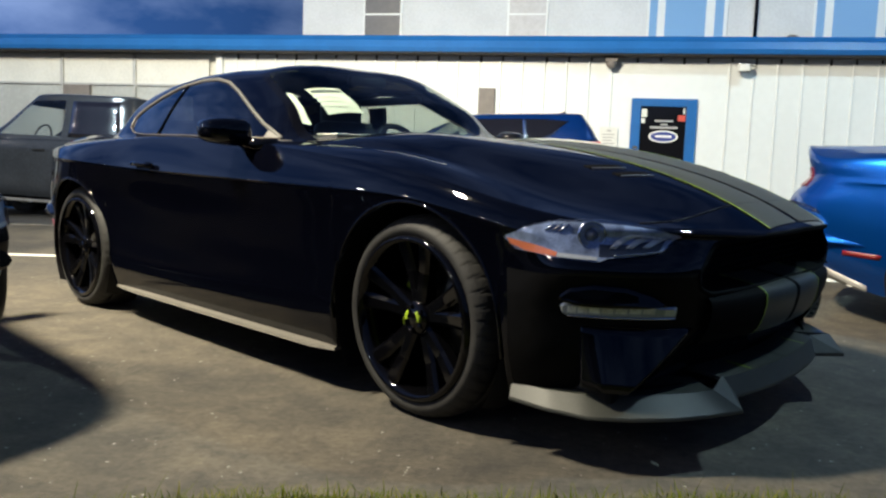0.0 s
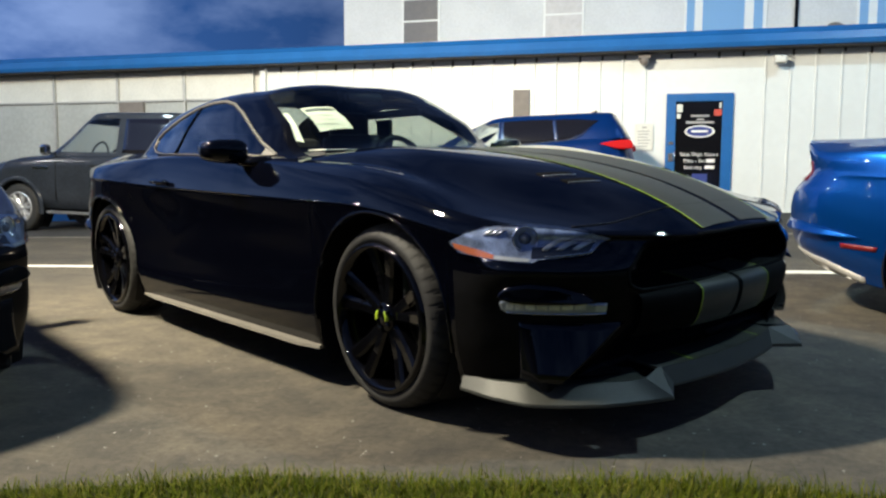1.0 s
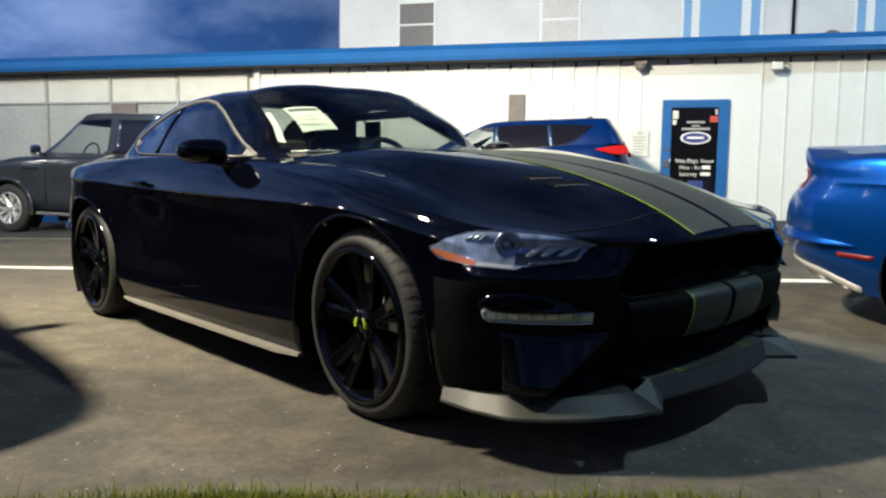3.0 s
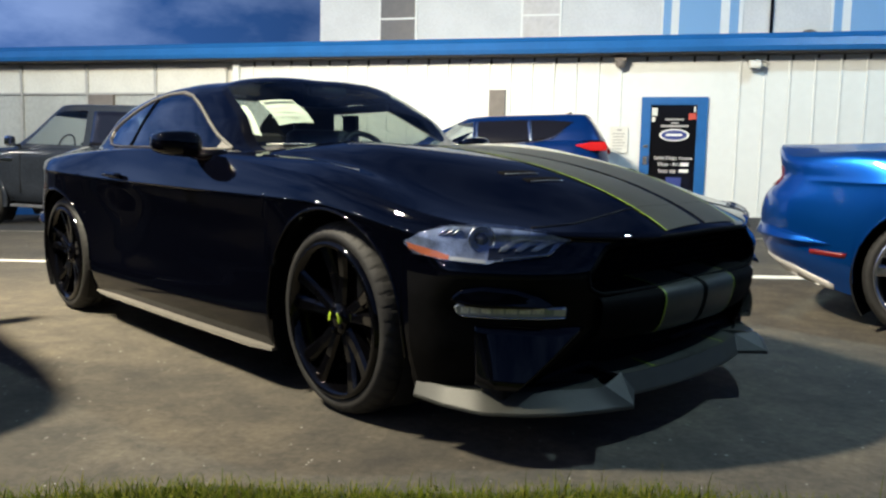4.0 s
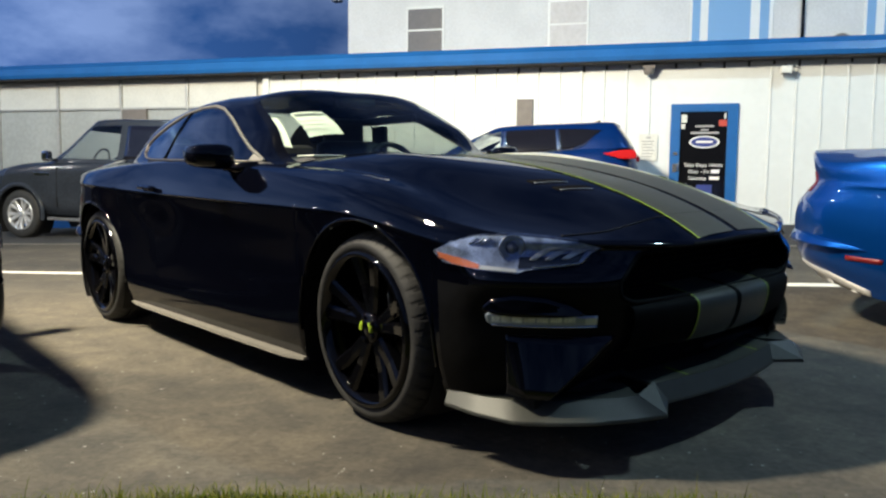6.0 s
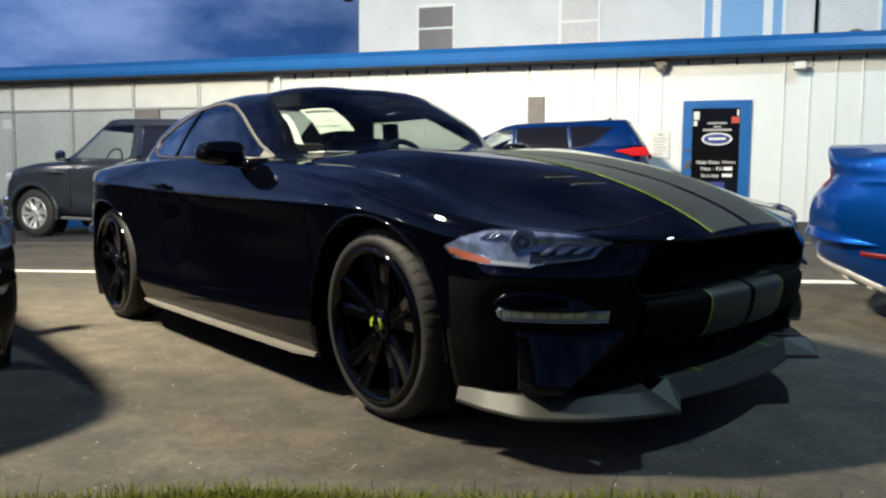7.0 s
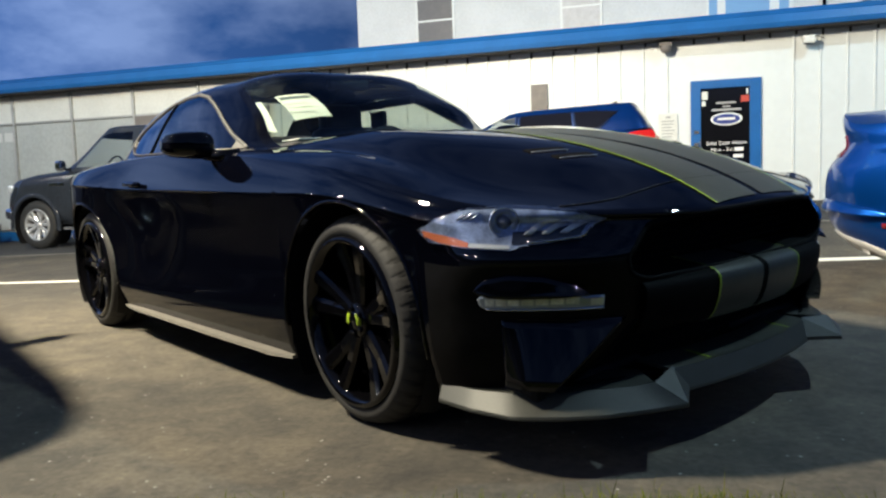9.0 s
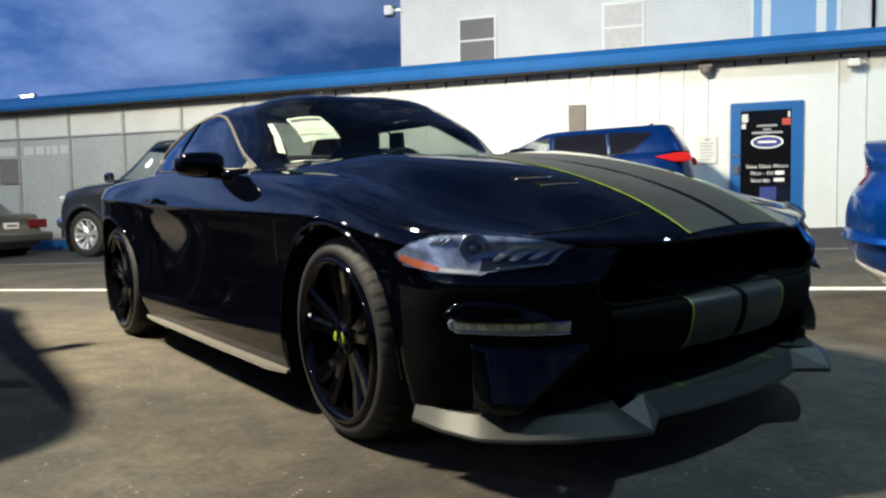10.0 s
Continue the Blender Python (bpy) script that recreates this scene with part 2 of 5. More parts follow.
BUMPER_ROW = [(0.9, 0, 0.475), (0.893, 0.3, 0.475), (0.82, 0.637, 0.455), (0.594, 0.853, 0.47), (0.44, 0.919, 0.47), (0, 0.93, 0.48), (-0.45, 0.912, 0.45),
    (-1.2, 0.892, 0.45), (-2.1, 0.876, 0.45), (-2.72, 0.94, 0.5), (-3.15, 0.885, 0.56), (-3.6, 0.718, 0.618), (-3.79, 0.429, 0.617), (-3.84, 0, 0.602)]
FLANK_ROW = [(0.9, 0, 0.565), (0.893, 0.29, 0.565), (0.836, 0.648, 0.57), (0.645, 0.868, 0.575), (0.425, 0.91, 0.58), (0, 0.933, 0.63), (-0.45, 0.915, 0.62),
    (-1.2, 0.897, 0.62), (-2.1, 0.88, 0.63), (-2.72, 0.956, 0.68), (-3.15, 0.881, 0.7), (-3.59, 0.718, 0.757), (-3.77, 0.425, 0.767), (-3.82, 0, 0.752)]
SHOULDER_ROW = [(0.934, 0, 0.655), (0.923, 0.29, 0.652), (0.798, 0.6, 0.664), (0.64, 0.811, 0.675), (0.43, 0.911, 0.7), (0, 0.935, 0.775), (-0.45, 0.93, 0.79),
    (-1.2, 0.92, 0.81), (-2.1, 0.912, 0.83), (-2.72, 0.962, 0.86), (-3.15, 0.87, 0.865), (-3.53, 0.714, 0.897), (-3.66, 0.411, 0.906), (-3.7, 0, 0.892)]
BELT_ROW = [(0.93, 0, 0.692), (0.918, 0.28, 0.686), (0.805, 0.572, 0.696), (0.66, 0.78, 0.712), (0.42, 0.868, 0.755), (0, 0.89, 0.845), (-0.45, 0.874, 0.892),
    (-1.2, 0.847, 0.955), (-2.1, 0.848, 0.958), (-2.72, 0.895, 0.93), (-3.15, 0.838, 0.918), (-3.53, 0.695, 0.92), (-3.68, 0.42, 1.005), (-3.72, 0, 1.02)]
HOOD_EDGE_ROW = [(0.68, 0, 0.805), (0.665, 0.27, 0.812), (0.6, 0.513, 0.772), (0.45, 0.692, 0.768), (0.28, 0.771, 0.802), (-0.1, 0.789, 0.893), (-0.5, 0.808, 0.922),
    (-1.2, 0.821, 0.962), (-2.05, 0.835, 0.97), (-2.7, 0.818, 0.955), (-3.06, 0.745, 0.955), (-3.38, 0.6, 0.962), (-3.5, 0.38, 1.01), (-3.53, 0, 1.022)]
HOOD_ROW = [(0.15, 0, 0.924), (0.15, 0.254, 0.936), (0.12, 0.47, 0.920), (0.02, 0.608, 0.900), (-0.1, 0.688, 0.902), (-0.4, 0.728, 0.92), (-0.7, 0.762, 0.939),
    (-1.2, 0.796, 0.966), (-2.02, 0.805, 0.978), (-2.67, 0.75, 0.968), (-2.95, 0.66, 0.972), (-3.16, 0.54, 0.985), (-3.25, 0.35, 1.012), (-3.28, 0, 1.022)]
COWL_ROW = [(-0.66, 0, 0.972), (-0.67, 0.234, 0.978), (-0.7, 0.41, 0.976), (-0.75, 0.557, 0.966), (-0.82, 0.657, 0.952), (-0.88, 0.702, 0.948), (-1, 0.742, 0.95),
    (-1.3, 0.771, 0.965), (-2, 0.77, 0.982), (-2.62, 0.7, 0.985), (-2.88, 0.605, 0.99), (-3, 0.47, 1), (-3.05, 0.3, 1.018), (-3.06, 0, 1.024)]
GLASS_ROW = [(-0.95, 0, 1.162), (-0.96, 0.222, 1.167), (-0.985, 0.396, 1.161), (-1.03, 0.531, 1.146), (-1.08, 0.605, 1.129), (-1.14, 0.636, 1.12), (-1.25, 0.661, 1.115),
    (-1.5, 0.68, 1.126), (-2.02, 0.675, 1.146), (-2.48, 0.614, 1.154), (-2.65, 0.54, 1.171), (-2.72, 0.424, 1.187), (-2.74, 0.269, 1.196), (-2.75, 0, 1.192)]
ROOF_ROW = [(-1.24, 0, 1.317), (-1.25, 0.21, 1.321), (-1.28, 0.373, 1.313), (-1.33, 0.479, 1.297), (-1.38, 0.525, 1.283), (-1.44, 0.544, 1.277), (-1.53, 0.558, 1.278),
    (-1.7, 0.567, 1.284), (-2.02, 0.561, 1.277), (-2.28, 0.523, 1.263), (-2.36, 0.47, 1.269), (-2.39, 0.364, 1.29), (-2.4, 0.229, 1.302), (-2.4, 0, 1.302)]
SKIN = [SILL_ROW, LOWER_ROW, BUMPER_ROW, FLANK_ROW, SHOULDER_ROW, BELT_ROW, HOOD_EDGE_ROW, HOOD_ROW, COWL_ROW, GLASS_ROW, ROOF_ROW]
TOP, BASE, RIM, END = 6, 9, 11, 14
AXLES, ARCH, HUB = ((0.0, 0.398), (-2.72, 0.392)), 0.345, 0.35


def coupe_skin(tail=0.0):
    rows = [np.array(r) for r in SKIN]
    for r in rows[5:9]:
        r[:, 2] += tail * np.clip((-r[:, 0] - 2.3) / 0.7, 0, 1)
    crease = 0.4 * rows[3] + 0.6 * rows[4]
    crease[4:11] = rows[4][4:11] - (0, 0.0, 0.035)
    rows.insert(4, crease)
    g2 = rows[-1]
    for t in (0.35, 0.7, 1.0):
        r = g2.copy()
        r[:, 0] = g2[:, 0] + (-1.75 - g2[:, 0]) * t
        r[:, 1] = g2[:, 1] * (1 - t)
        r[:, 2] = g2[:, 2] + (1.36 - g2[:, 2]) * (1 - (1 - t) ** 2)
        rows.append(r)
    # along each row, mirrored over the middle at both ends
    dense = np.concatenate([np.linspace(0, 4, 57)[:-1], np.linspace(4, 6, 61)[:-1], np.linspace(6, 8, 41)[:-1], np.linspace(8, 10, 61)[:-1], np.linspace(10, 13, 37)])
    out = []
    for r in rows:
        ends = r[[1]] * (1, -1, 1), r[[-2]] * (1, -1, 1)
        out.append(cr(np.concatenate([ends[0], r, ends[1]]), dense))
    a = np.array(out)
    # ease each row along the body; it is mirrored over the middle at both ends
    even = np.linspace(0, 13, 521)
    for k in range(len(a)):
        wide = 13 if k in (7, 8, 9) else 9
        bell = np.exp(-0.5 * (np.arange(-40, 41) / wide) ** 2)
        for j in range(3):
            line = np.interp(even, dense, a[k, :, j])
            sign = -1 if j == 1 else 1
            ends = np.concatenate([sign * line[40:0:-1], line, sign * line[-2:-42:-1]])
            a[k, :, j] = np.interp(dense, even, np.convolve(ends, bell / bell.sum(), "valid"))
    a = np.concatenate([2 * a[[0]] - a[[1]], a, 2 * a[[-1]] - a[[-2]]])
    return dense, a


def over(col, u):
    """Points along one column of the skin; from the belt to the cowl it is one even curve."""
    out = cr(col, u)
    top = (u >= TOP) & (u <= BASE)
    if top.any():
        p = col[TOP + 1:BASE + 2]
        t = np.r_[0, np.cumsum(np.linalg.norm(np.diff(p, axis=0), axis=1) ** 0.75)]
        w = np.interp(u[top], np.arange(TOP, BASE + 1), t)
        out[top] = 0
        for i in range(len(t)):
            weight = np.prod([(w - t[j]) / (t[i] - t[j]) for j in range(len(t)) if j != i], axis=0)
            out[top] += weight[:, None] * p[i]
    return out


def skin_columns(a, v0, v1, n, along=over):
    """Points of the skin, (columns, n, 3), between the levels v0 and v1 (numbers or one per column)."""
    cols = a.shape[1]
    v0, v1 = np.broadcast_to(v0, cols), np.broadcast_to(v1, cols)
    out = np.zeros((cols, n, 3))
    for c in range(cols):
        out[c] = along(a[:, c], np.linspace(v0[c], v1[c], n))
    return out


def both(p):
    """The same columns for the right (-y) and the left side."""
    return p * (1, -1, 1), p


def outward(bm):
    """An open sheet with smooth faces that all look away from the middle of the car."""
    bmesh.ops.recalc_face_normals(bm, faces=bm.faces)
    bm.normal_update()
    c = Vector((-1.6, 0, 0.75))
    if sum((x.calc_center_median() - c).dot(x.normal) * x.calc_area() for x in bm.faces) < 0:
        bmesh.ops.reverse_faces(bm, faces=bm.faces)
    me = bpy.data.meshes.new("sheet")
    for x in bm.faces:
        x.smooth = True
    bm.to_mesh(me)
    bm.free()
    return me


def sheet(name, p, mat, parent, label="", keep=None, sides=2):
    """A mesh of the skin's points on both sides, welded along the middle."""
    v, f = [], []
    for k, q in enumerate(both(p)[:sides]):
        off, (n, m, _) = len(v), q.shape
        v += [tuple(r) for r in q.reshape(-1, 3)]
        g = grid_faces(n, m, flip=bool(k), off=off)
        if keep is not None:
            g = [x for x in g if keep(*np.mean([v[i] for i in x], axis=0))]
        f += g
    bm = bmesh.new()
    bv = [bm.verts.new(x) for x in v]
    for x in f:
        bm.faces.new([bv[i] for i in x])
    bmesh.ops.remove_doubles(bm, verts=bm.verts, dist=0.0006)
    bmesh.ops.delete(bm, geom=[x for x in bm.verts if not x.link_faces], context="VERTS")
    return part(name, outward(bm), mat, parent, label)


MOUTH = [(-0.565, 0.565), (-0.47, 0.650), (-0.25, 0.664), (0, 0.668), (0.25, 0.664), (0.47, 0.650), (0.565, 0.565), (0.555, 0.52), (0.50, 0.498), (0, 0.498), (-0.50, 0.498), (-0.555, 0.52)]
CHIN = [(-0.53, 0.385), (0, 0.385), (0.53, 0.385), (0.69, 0.215), (0, 0.205), (-0.69, 0.215)]


def side_window():
    return [(-0.985, 0.960), (-1.14, 1.025), (-1.296, 1.105), (-1.45, 1.185), (-1.57, 1.235), (-1.70, 1.260), (-1.85, 1.262), (-2.05, 1.238), (-2.25, 1.185), (-2.42, 1.12), (-2.49, 1.08),
            (-2.475, 1.03), (-2.38, 0.999), (-2.2, 0.986), (-1.7, 0.975), (-1.3, 0.963)]


def wheel(parent, x, side, r, rim_mat, caliper_mat, rim_r=0.286, spokes=5, width=0.275):
    """A road wheel whose outer face looks to side (-1: right)."""
    hub = part("wheel", mesh("rim", *revolve([(rim_r, 0.0), (rim_r - 0.006, -0.012), (rim_r - 0.02, -0.02), (rim_r - 0.028, 0.03), (rim_r - 0.035, 0.16), (rim_r - 0.01, 0.2)], 56)), rim_mat, parent)
    hub.matrix_basis = pose(x, side * 0.902, r, 0, 0, (0 if side < 0 else 180) + (-3.0 if x > -1 else 0))
    w = width
    prof = [(rim_r - 0.004, 0.004), (rim_r + 0.004, -0.004), (rim_r + 0.018, -0.008), (r - 0.034, -0.004), (r - 0.018, 0.012), (r - 0.007, 0.034), (r - 0.002, 0.054), (r, w * 0.28), (r - 0.006, w * 0.285), (r - 0.006, w * 0.3), (r, w * 0.305),
          (r, w * 0.5), (r - 0.006, w * 0.505), (r - 0.006, w * 0.525), (r, w * 0.53), (r - 0.002, w * 0.85), (r - 0.02, w * 0.97), (rim_r + 0.02, w), (rim_r - 0.01, w - 0.02)]
    tv, tf = revolve(prof, 480)
    for i, p0 in enumerate(tv):
        q = math.hypot(p0[0], p0[2])
        turn = math.atan2(p0[2], p0[0]) / (2 * math.pi) * 480
        if q > r - 0.0185 and p0[1] < w * 0.26 and round(turn + p0[1] * 80) % 11 == 0:
            tv[i] = (p0[0] * (1 - 0.007 / q), p0[1] + 0.001, p0[2] * (1 - 0.007 / q))
    part("tyre", mesh("tyre", tv, tf), M["rubber"], hub)
    bm = bmesh.new()
    for k in range(spokes):
        a = 2 * math.pi * (k + 0.25) / spokes
        for d in (-1, 1):
            a0, a1 = a + d * 0.10, a + d * 0.21
            p0 = Vector((0.05 * math.cos(a0), 0.03, 0.05 * math.sin(a0)))
            p1 = Vector(((rim_r - 0.015) * math.cos(a1), 0.0, (rim_r - 0.015) * math.sin(a1)))
            ax = (p1 - p0).normalized()
            wd = ax.cross(Vector((0, 1, 0))).normalized()
            vs = []
            for q, hw, dep in ((p0, 0.026, 0.06), ((p0 + p1) / 2 + Vector((0, 0.008, 0)), 0.025, 0.05), (p1, 0.033, 0.045)):
                vs.append([bm.verts.new(q + wd * hw * s + Vector((0, e, 0))) for s, e in ((-1, 0.010), (-0.55, 0.0), (0.55, 0.0), (1, 0.010), (1, dep), (-1, dep))])
            for i in range(2):
                for j in range(6):
                    bm.faces.new((vs[i][j], vs[i][(j + 1) % 6], vs[i + 1][(j + 1) % 6], vs[i + 1][j]))
    part("spokes", bm, rim_mat, hub)
    part("hub_cap", mesh("hub_cap", *revolve([(0.0, 0.012), (0.028, 0.012), (0.033, 0.018), (0.055, 0.02), (0.058, 0.03), (0.05, 0.07)], 24)), rim_mat, hub)
    part("brake_disc", mesh("brake_disc", *revolve([(0.05, 0.115), (0.175, 0.115), (0.175, 0.14), (0.05, 0.14)], 40)), M["disc"], hub)
    if caliper_mat:
        for a0 in (2.20, -0.30) if x > -1 else ():
            v, f, nn = [], [], 7
            for i in range(nn):
                t = a0 + 1.20 * i / (nn - 1)
                for q, y in ((0.024, 0.008), (0.035, 0.006), (0.035, 0.03), (0.024, 0.03)):
                    v.append((q * math.cos(t), y, q * math.sin(t)))
            sheet_of("hub_accent", (v, grid_faces(nn, 4)), caliper_mat, hub, "lime accent on the hub")
        bm = bmesh.new()
        n = 9
        rows = []
        for i in range(n):
            a = math.radians(-42 + 84 * i / (n - 1)) + (math.pi if x > -1 else 0)
            rows.append([bm.verts.new((q * math.cos(a), y, q * math.sin(a))) for q, y in ((0.085, 0.095), (0.155, 0.095), (0.165, 0.105), (0.165, 0.16), (0.085, 0.16))])
        for i in range(n - 1):
            for j in range(5):
                bm.faces.new((rows[i][j], rows[i][(j + 1) % 5], rows[i + 1][(j + 1) % 5], rows[i + 1][j]))
        bm.faces.new(rows[0])
        bm.faces.new(rows[-1][::-1])
        part("brake_caliper", bm, caliper_mat, hub, "lime green brake caliper")
    # lug nuts
    nut = mesh("lug_nut", *revolve([(0.0, 0.008), (0.008, 0.008), (0.010, 0.012), (0.010, 0.03)], 8))
    for k in range(5):
        a = 2 * math.pi * (k + 0.5) / 5
        part("lug_nut", nut, M["gloss_black"] if caliper_mat else M["alloy"], hub, at=pose(0.042 * math.cos(a), 0, 0.042 * math.sin(a)))
    return hub


class Skin:
    """Finds points on the coupe's skin, for what is laid onto it."""

    def __init__(self, tail=0.0):
        from mathutils.bvhtree import BVHTree
        self.dense, self.a = coupe_skin(tail)
        p = skin_columns(self.a, 0, END, 100)
        v, f = [], []
        for k, q in enumerate(both(p)):
            off, (n, m, _) = len(v), q.shape
            v += [Vector(r) for r in q.reshape(-1, 3)]
            f += grid_faces(n, m, flip=bool(k), off=off)
        self.tree = BVHTree.FromPolygons(v, f)

    def drop(self, p, way, lift=0.0):
        """The skin's point met from p along way, lifted out by some metres."""
        hit = self.tree.ray_cast(Vector(p), Vector(way))
        if hit[0] is None:
            near = self.tree.find_nearest(Vector(p))
            hit = near
        n = hit[1] if hit[1].dot(Vector(way)) < 0 else -hit[1]
        return hit[0] + n * lift

    def front(self, y, z, lift=0.0):
        return self.drop((3, y, z), (-1, 0, 0), lift)

    def side(self, x, z, lift=0.0, s=-1):
        return self.drop((x, s * 3, z), (0, -s, 0), lift)

    def top(self, x, y, lift=0.0):
        return self.drop((x, y, 3), (0, 0, -1), lift)

    def around(self, s, z, lift=0.0):
        """The skin at the station s (negative: on the right side) and the height z."""
        k = 1 if s > 0 else -1
        col = np.stack([np.interp(abs(s), self.dense, self.a[i, :, 0]) * np.array([1, 0, 0]) + np.interp(abs(s), self.dense, self.a[i, :, 1]) * np.array([0, k, 0])
                        + np.interp(abs(s), self.dense, self.a[i, :, 2]) * np.array([0, 0, 1]) for i in range(self.a.shape[0])])
        q = cr(col, np.linspace(0, TOP + 0.6, 160))
        p = Vector([np.interp(z, q[:, 2], q[:, i]) for i in range(3)])
        n = self.tree.find_nearest(p)[1]
        out = Vector((0.75, k * 0.66, 0)) if abs(s) < 6 else Vector((0, k, 0))
        return p + (n if n.dot(out) > 0 else -n) * lift


def patch(upper, lower, find, lift, n=24, m=6, back=0.0):
    """A sheet between two lines of (u, v), laid on the skin; back gives it a rim that goes down into the skin."""
    a, b = sample(upper, n), sample(lower, n)
    v = []
    for i in range(n):
        for j in range(m):
            q = a[i] + (b[i] - a[i]) * j / (m - 1)
            v.append(find(q[0], q[1], lift))
    f = grid_faces(n, m)
    if back:
        rim = [i * m for i in range(n)] + [(n - 1) * m + j for j in range(1, m)] + [i * m + m - 1 for i in range(n - 2, -1, -1)] + [j for j in range(m - 2, 0, -1)]
        k = len(v)
        for i in rim:
            q = a[i // m] + (b[i // m] - a[i // m]) * (i % m) / (m - 1)
            v.append(find(q[0], q[1], lift - back))
        c = len(rim)
        f += [(rim[i], k + i, k + (i + 1) % c, rim[(i + 1) % c]) for i in range(c)]
    return v, f


def sheet_of(name, vf, mat, parent, label=""):
    bm = bmesh.new()
    bv = [bm.verts.new(x) for x in vf[0]]
    for x in vf[1]:
        try:
            bm.faces.new([bv[i] for i in x])
        except ValueError:
            pass
    return part(name, outward(bm) if bm.faces else bm, mat, parent, label)


SKINNED, HIGH_TAILED = Skin(), Skin(0.085)


def coupe(label, m, paint, striped=False, rim="gloss_black", caliper=None, trim="trim", papers=False, valance=False, skin=SKINNED):
    """A two-door fastback coupe: x forward from the front axle, y to its left."""
    car = thing("coupe", label, "car", m, "parked coupes")
    sk = skin
    d, a = sk.dense, sk.a
    # the lower edge runs up round the wheel arches
    v0 = np.zeros(len(d))
    for c in range(len(d)):
        if not 3.2 < d[c] < 10.8:
            continue
        for ax, r in AXLES:
            q = cr(a[:, c], np.linspace(0, TOP, 120))
            dx = float(np.mean(q[:60, 0])) - ax
            if abs(dx) < r:
                top = ARCH + math.sqrt(r * r - dx * dx)
                v0[c] = np.interp(top, q[:, 2], np.linspace(0, TOP, 120))
    p = skin_columns(a, v0, TOP, 40)
    cut = lambda lo, hi: p[(d >= lo - 1e-6) & (d <= hi + 1e-6)]
    fine = np.linspace(0, 4, 190)
    rows = np.array([np.stack([np.interp(fine, d, a[k, :, j]) for j in range(3)], 1) for k in range(a.shape[0])])
    low_edge = np.interp(fine, d, v0) * (fine > 3.4)
    closed = lambda x, y, z: not (inside(MOUTH, y, z) or inside(CHIN, y, z))
    sheet("front_bumper", skin_columns(rows, np.maximum(low_edge, 2.9), TOP, 46), paint, car, keep=closed)
    sheet("lower_fascia", skin_columns(rows, np.minimum(low_edge, 2.88), 2.9, 46), M["fascia_black"], car, "matt black lower part of the bumper", keep=closed)
    for name, poly in (("grille", MOUTH), ("lower_grille", CHIN)):
        ring = sample(poly, 120, True)
        v = [sk.front(y, z, -0.001) for y, z in ring] + [(0.76 - (0.36 * y * y if name == "lower_grille" else 0.10 * y * y), y * 0.97, z) for y, z in ring]
        k = len(ring)
        gr = sheet_of(name, (v, [(i, (i + 1) % k, k + (i + 1) % k, k + i) for i in range(k)] + [tuple(range(k, 2 * k))]), M["grille"], car, "deep black grille opening")
        sheet_of("grille_frame", tube([sk.front(y, z, -0.004) for y, z in ring], 0.009, 6, True), M["grille"], gr)
        zs = () if name == "lower_grille" else np.arange(min(z for y, z in poly) + 0.02, max(z for y, z in poly), 0.022)
        for z in zs:
            w = max(y for y in np.linspace(0, 0.7, 60) if inside(poly, y, z) or y == 0) - 0.02
            if w > 0.1:
                part("grille_bar", boxed(0.766, 0.785, -w, w, z - 0.003, z + 0.003), M["grille"], gr)
    for name, lo, hi in (("fender", 4, 6.2), ("door", 6.2, 7.8), ("quarter_panel", 7.8, 10)):
        lo, hi = (d[np.argmin(abs(d - k))] for k in (lo, hi))
        for k, q in enumerate(both(cut(lo, hi))):
            n, w, _ = q.shape
            sheet_of(name, ([tuple(r) for r in q.reshape(-1, 3)], grid_faces(n, w, flip=bool(k))), paint, car)
    sheet("rear_bumper", cut(10, 13), paint, car)
    up = skin_columns(a, TOP, BASE, 30)
    sheet("hood", up[d <= 6.0], paint, car)
    sheet("shoulder", up[(d >= 6.0 - 1e-6) & (d <= 9.5 + 1e-6)], paint, car)
    sheet("trunk_lid", up[d >= 9.5 - 1e-6], paint, car)
    # glass house
    inner, outer = (d[np.argmin(abs(d - k))] for k in (3.93, 4.6))
    wind, border = d <= inner + 1e-6, (d >= inner - 1e-6) & (d <= outer + 1e-6)
    screen = sheet("windscreen", skin_columns(a, BASE + 0.06, RIM - 0.07, 24)[wind], M["wind"], car, "windscreen with the dark interior showing through")
    for k, q in enumerate(both(skin_columns(a, BASE + 0.02, RIM - 0.04, 24)[border])):
        n, w, _ = q.shape
        sheet_of("windscreen_border", ([tuple(r) for r in q.reshape(-1, 3)], grid_faces(n, w, flip=bool(k))), M["gloss_black"], screen, "black printed border of the glass")
    sheet("windscreen_frame", skin_columns(a, RIM - 0.07, RIM, 4)[d <= outer + 1e-6], paint, car)
    sheet("cowl", skin_columns(a, BASE, BASE + 0.06, 3)[d <= outer + 1e-6], M["plastic"], car)
    fine = np.linspace(outer, 10.6, 260)
    rows = [np.stack([np.interp(fine, d, a[k, :, j]) for j in range(3)], 1) for k in range(a.shape[0])]
    gs = skin_columns(np.array(rows), BASE, RIM, 60)
    poly = side_window()
    sheet("pillar_frame", gs, paint, car, keep=lambda x, y, z: not inside(poly, x, z))
    for s in (0, 1):
        q = both(gs)[s]
        n, w, _ = q.shape
        fs = [t for t in grid_faces(n, w, flip=bool(s)) if inside(poly, *np.mean([q.reshape(-1, 3)[i] for i in t], axis=0)[[0, 2]])]
        bm = bmesh.new()
        bv = {}
        for t in fs:
            for i in t:
                if i not in bv:
                    bv[i] = bm.verts.new(q.reshape(-1, 3)[i])
            bm.faces.new([bv[i] for i in t]).smooth = True
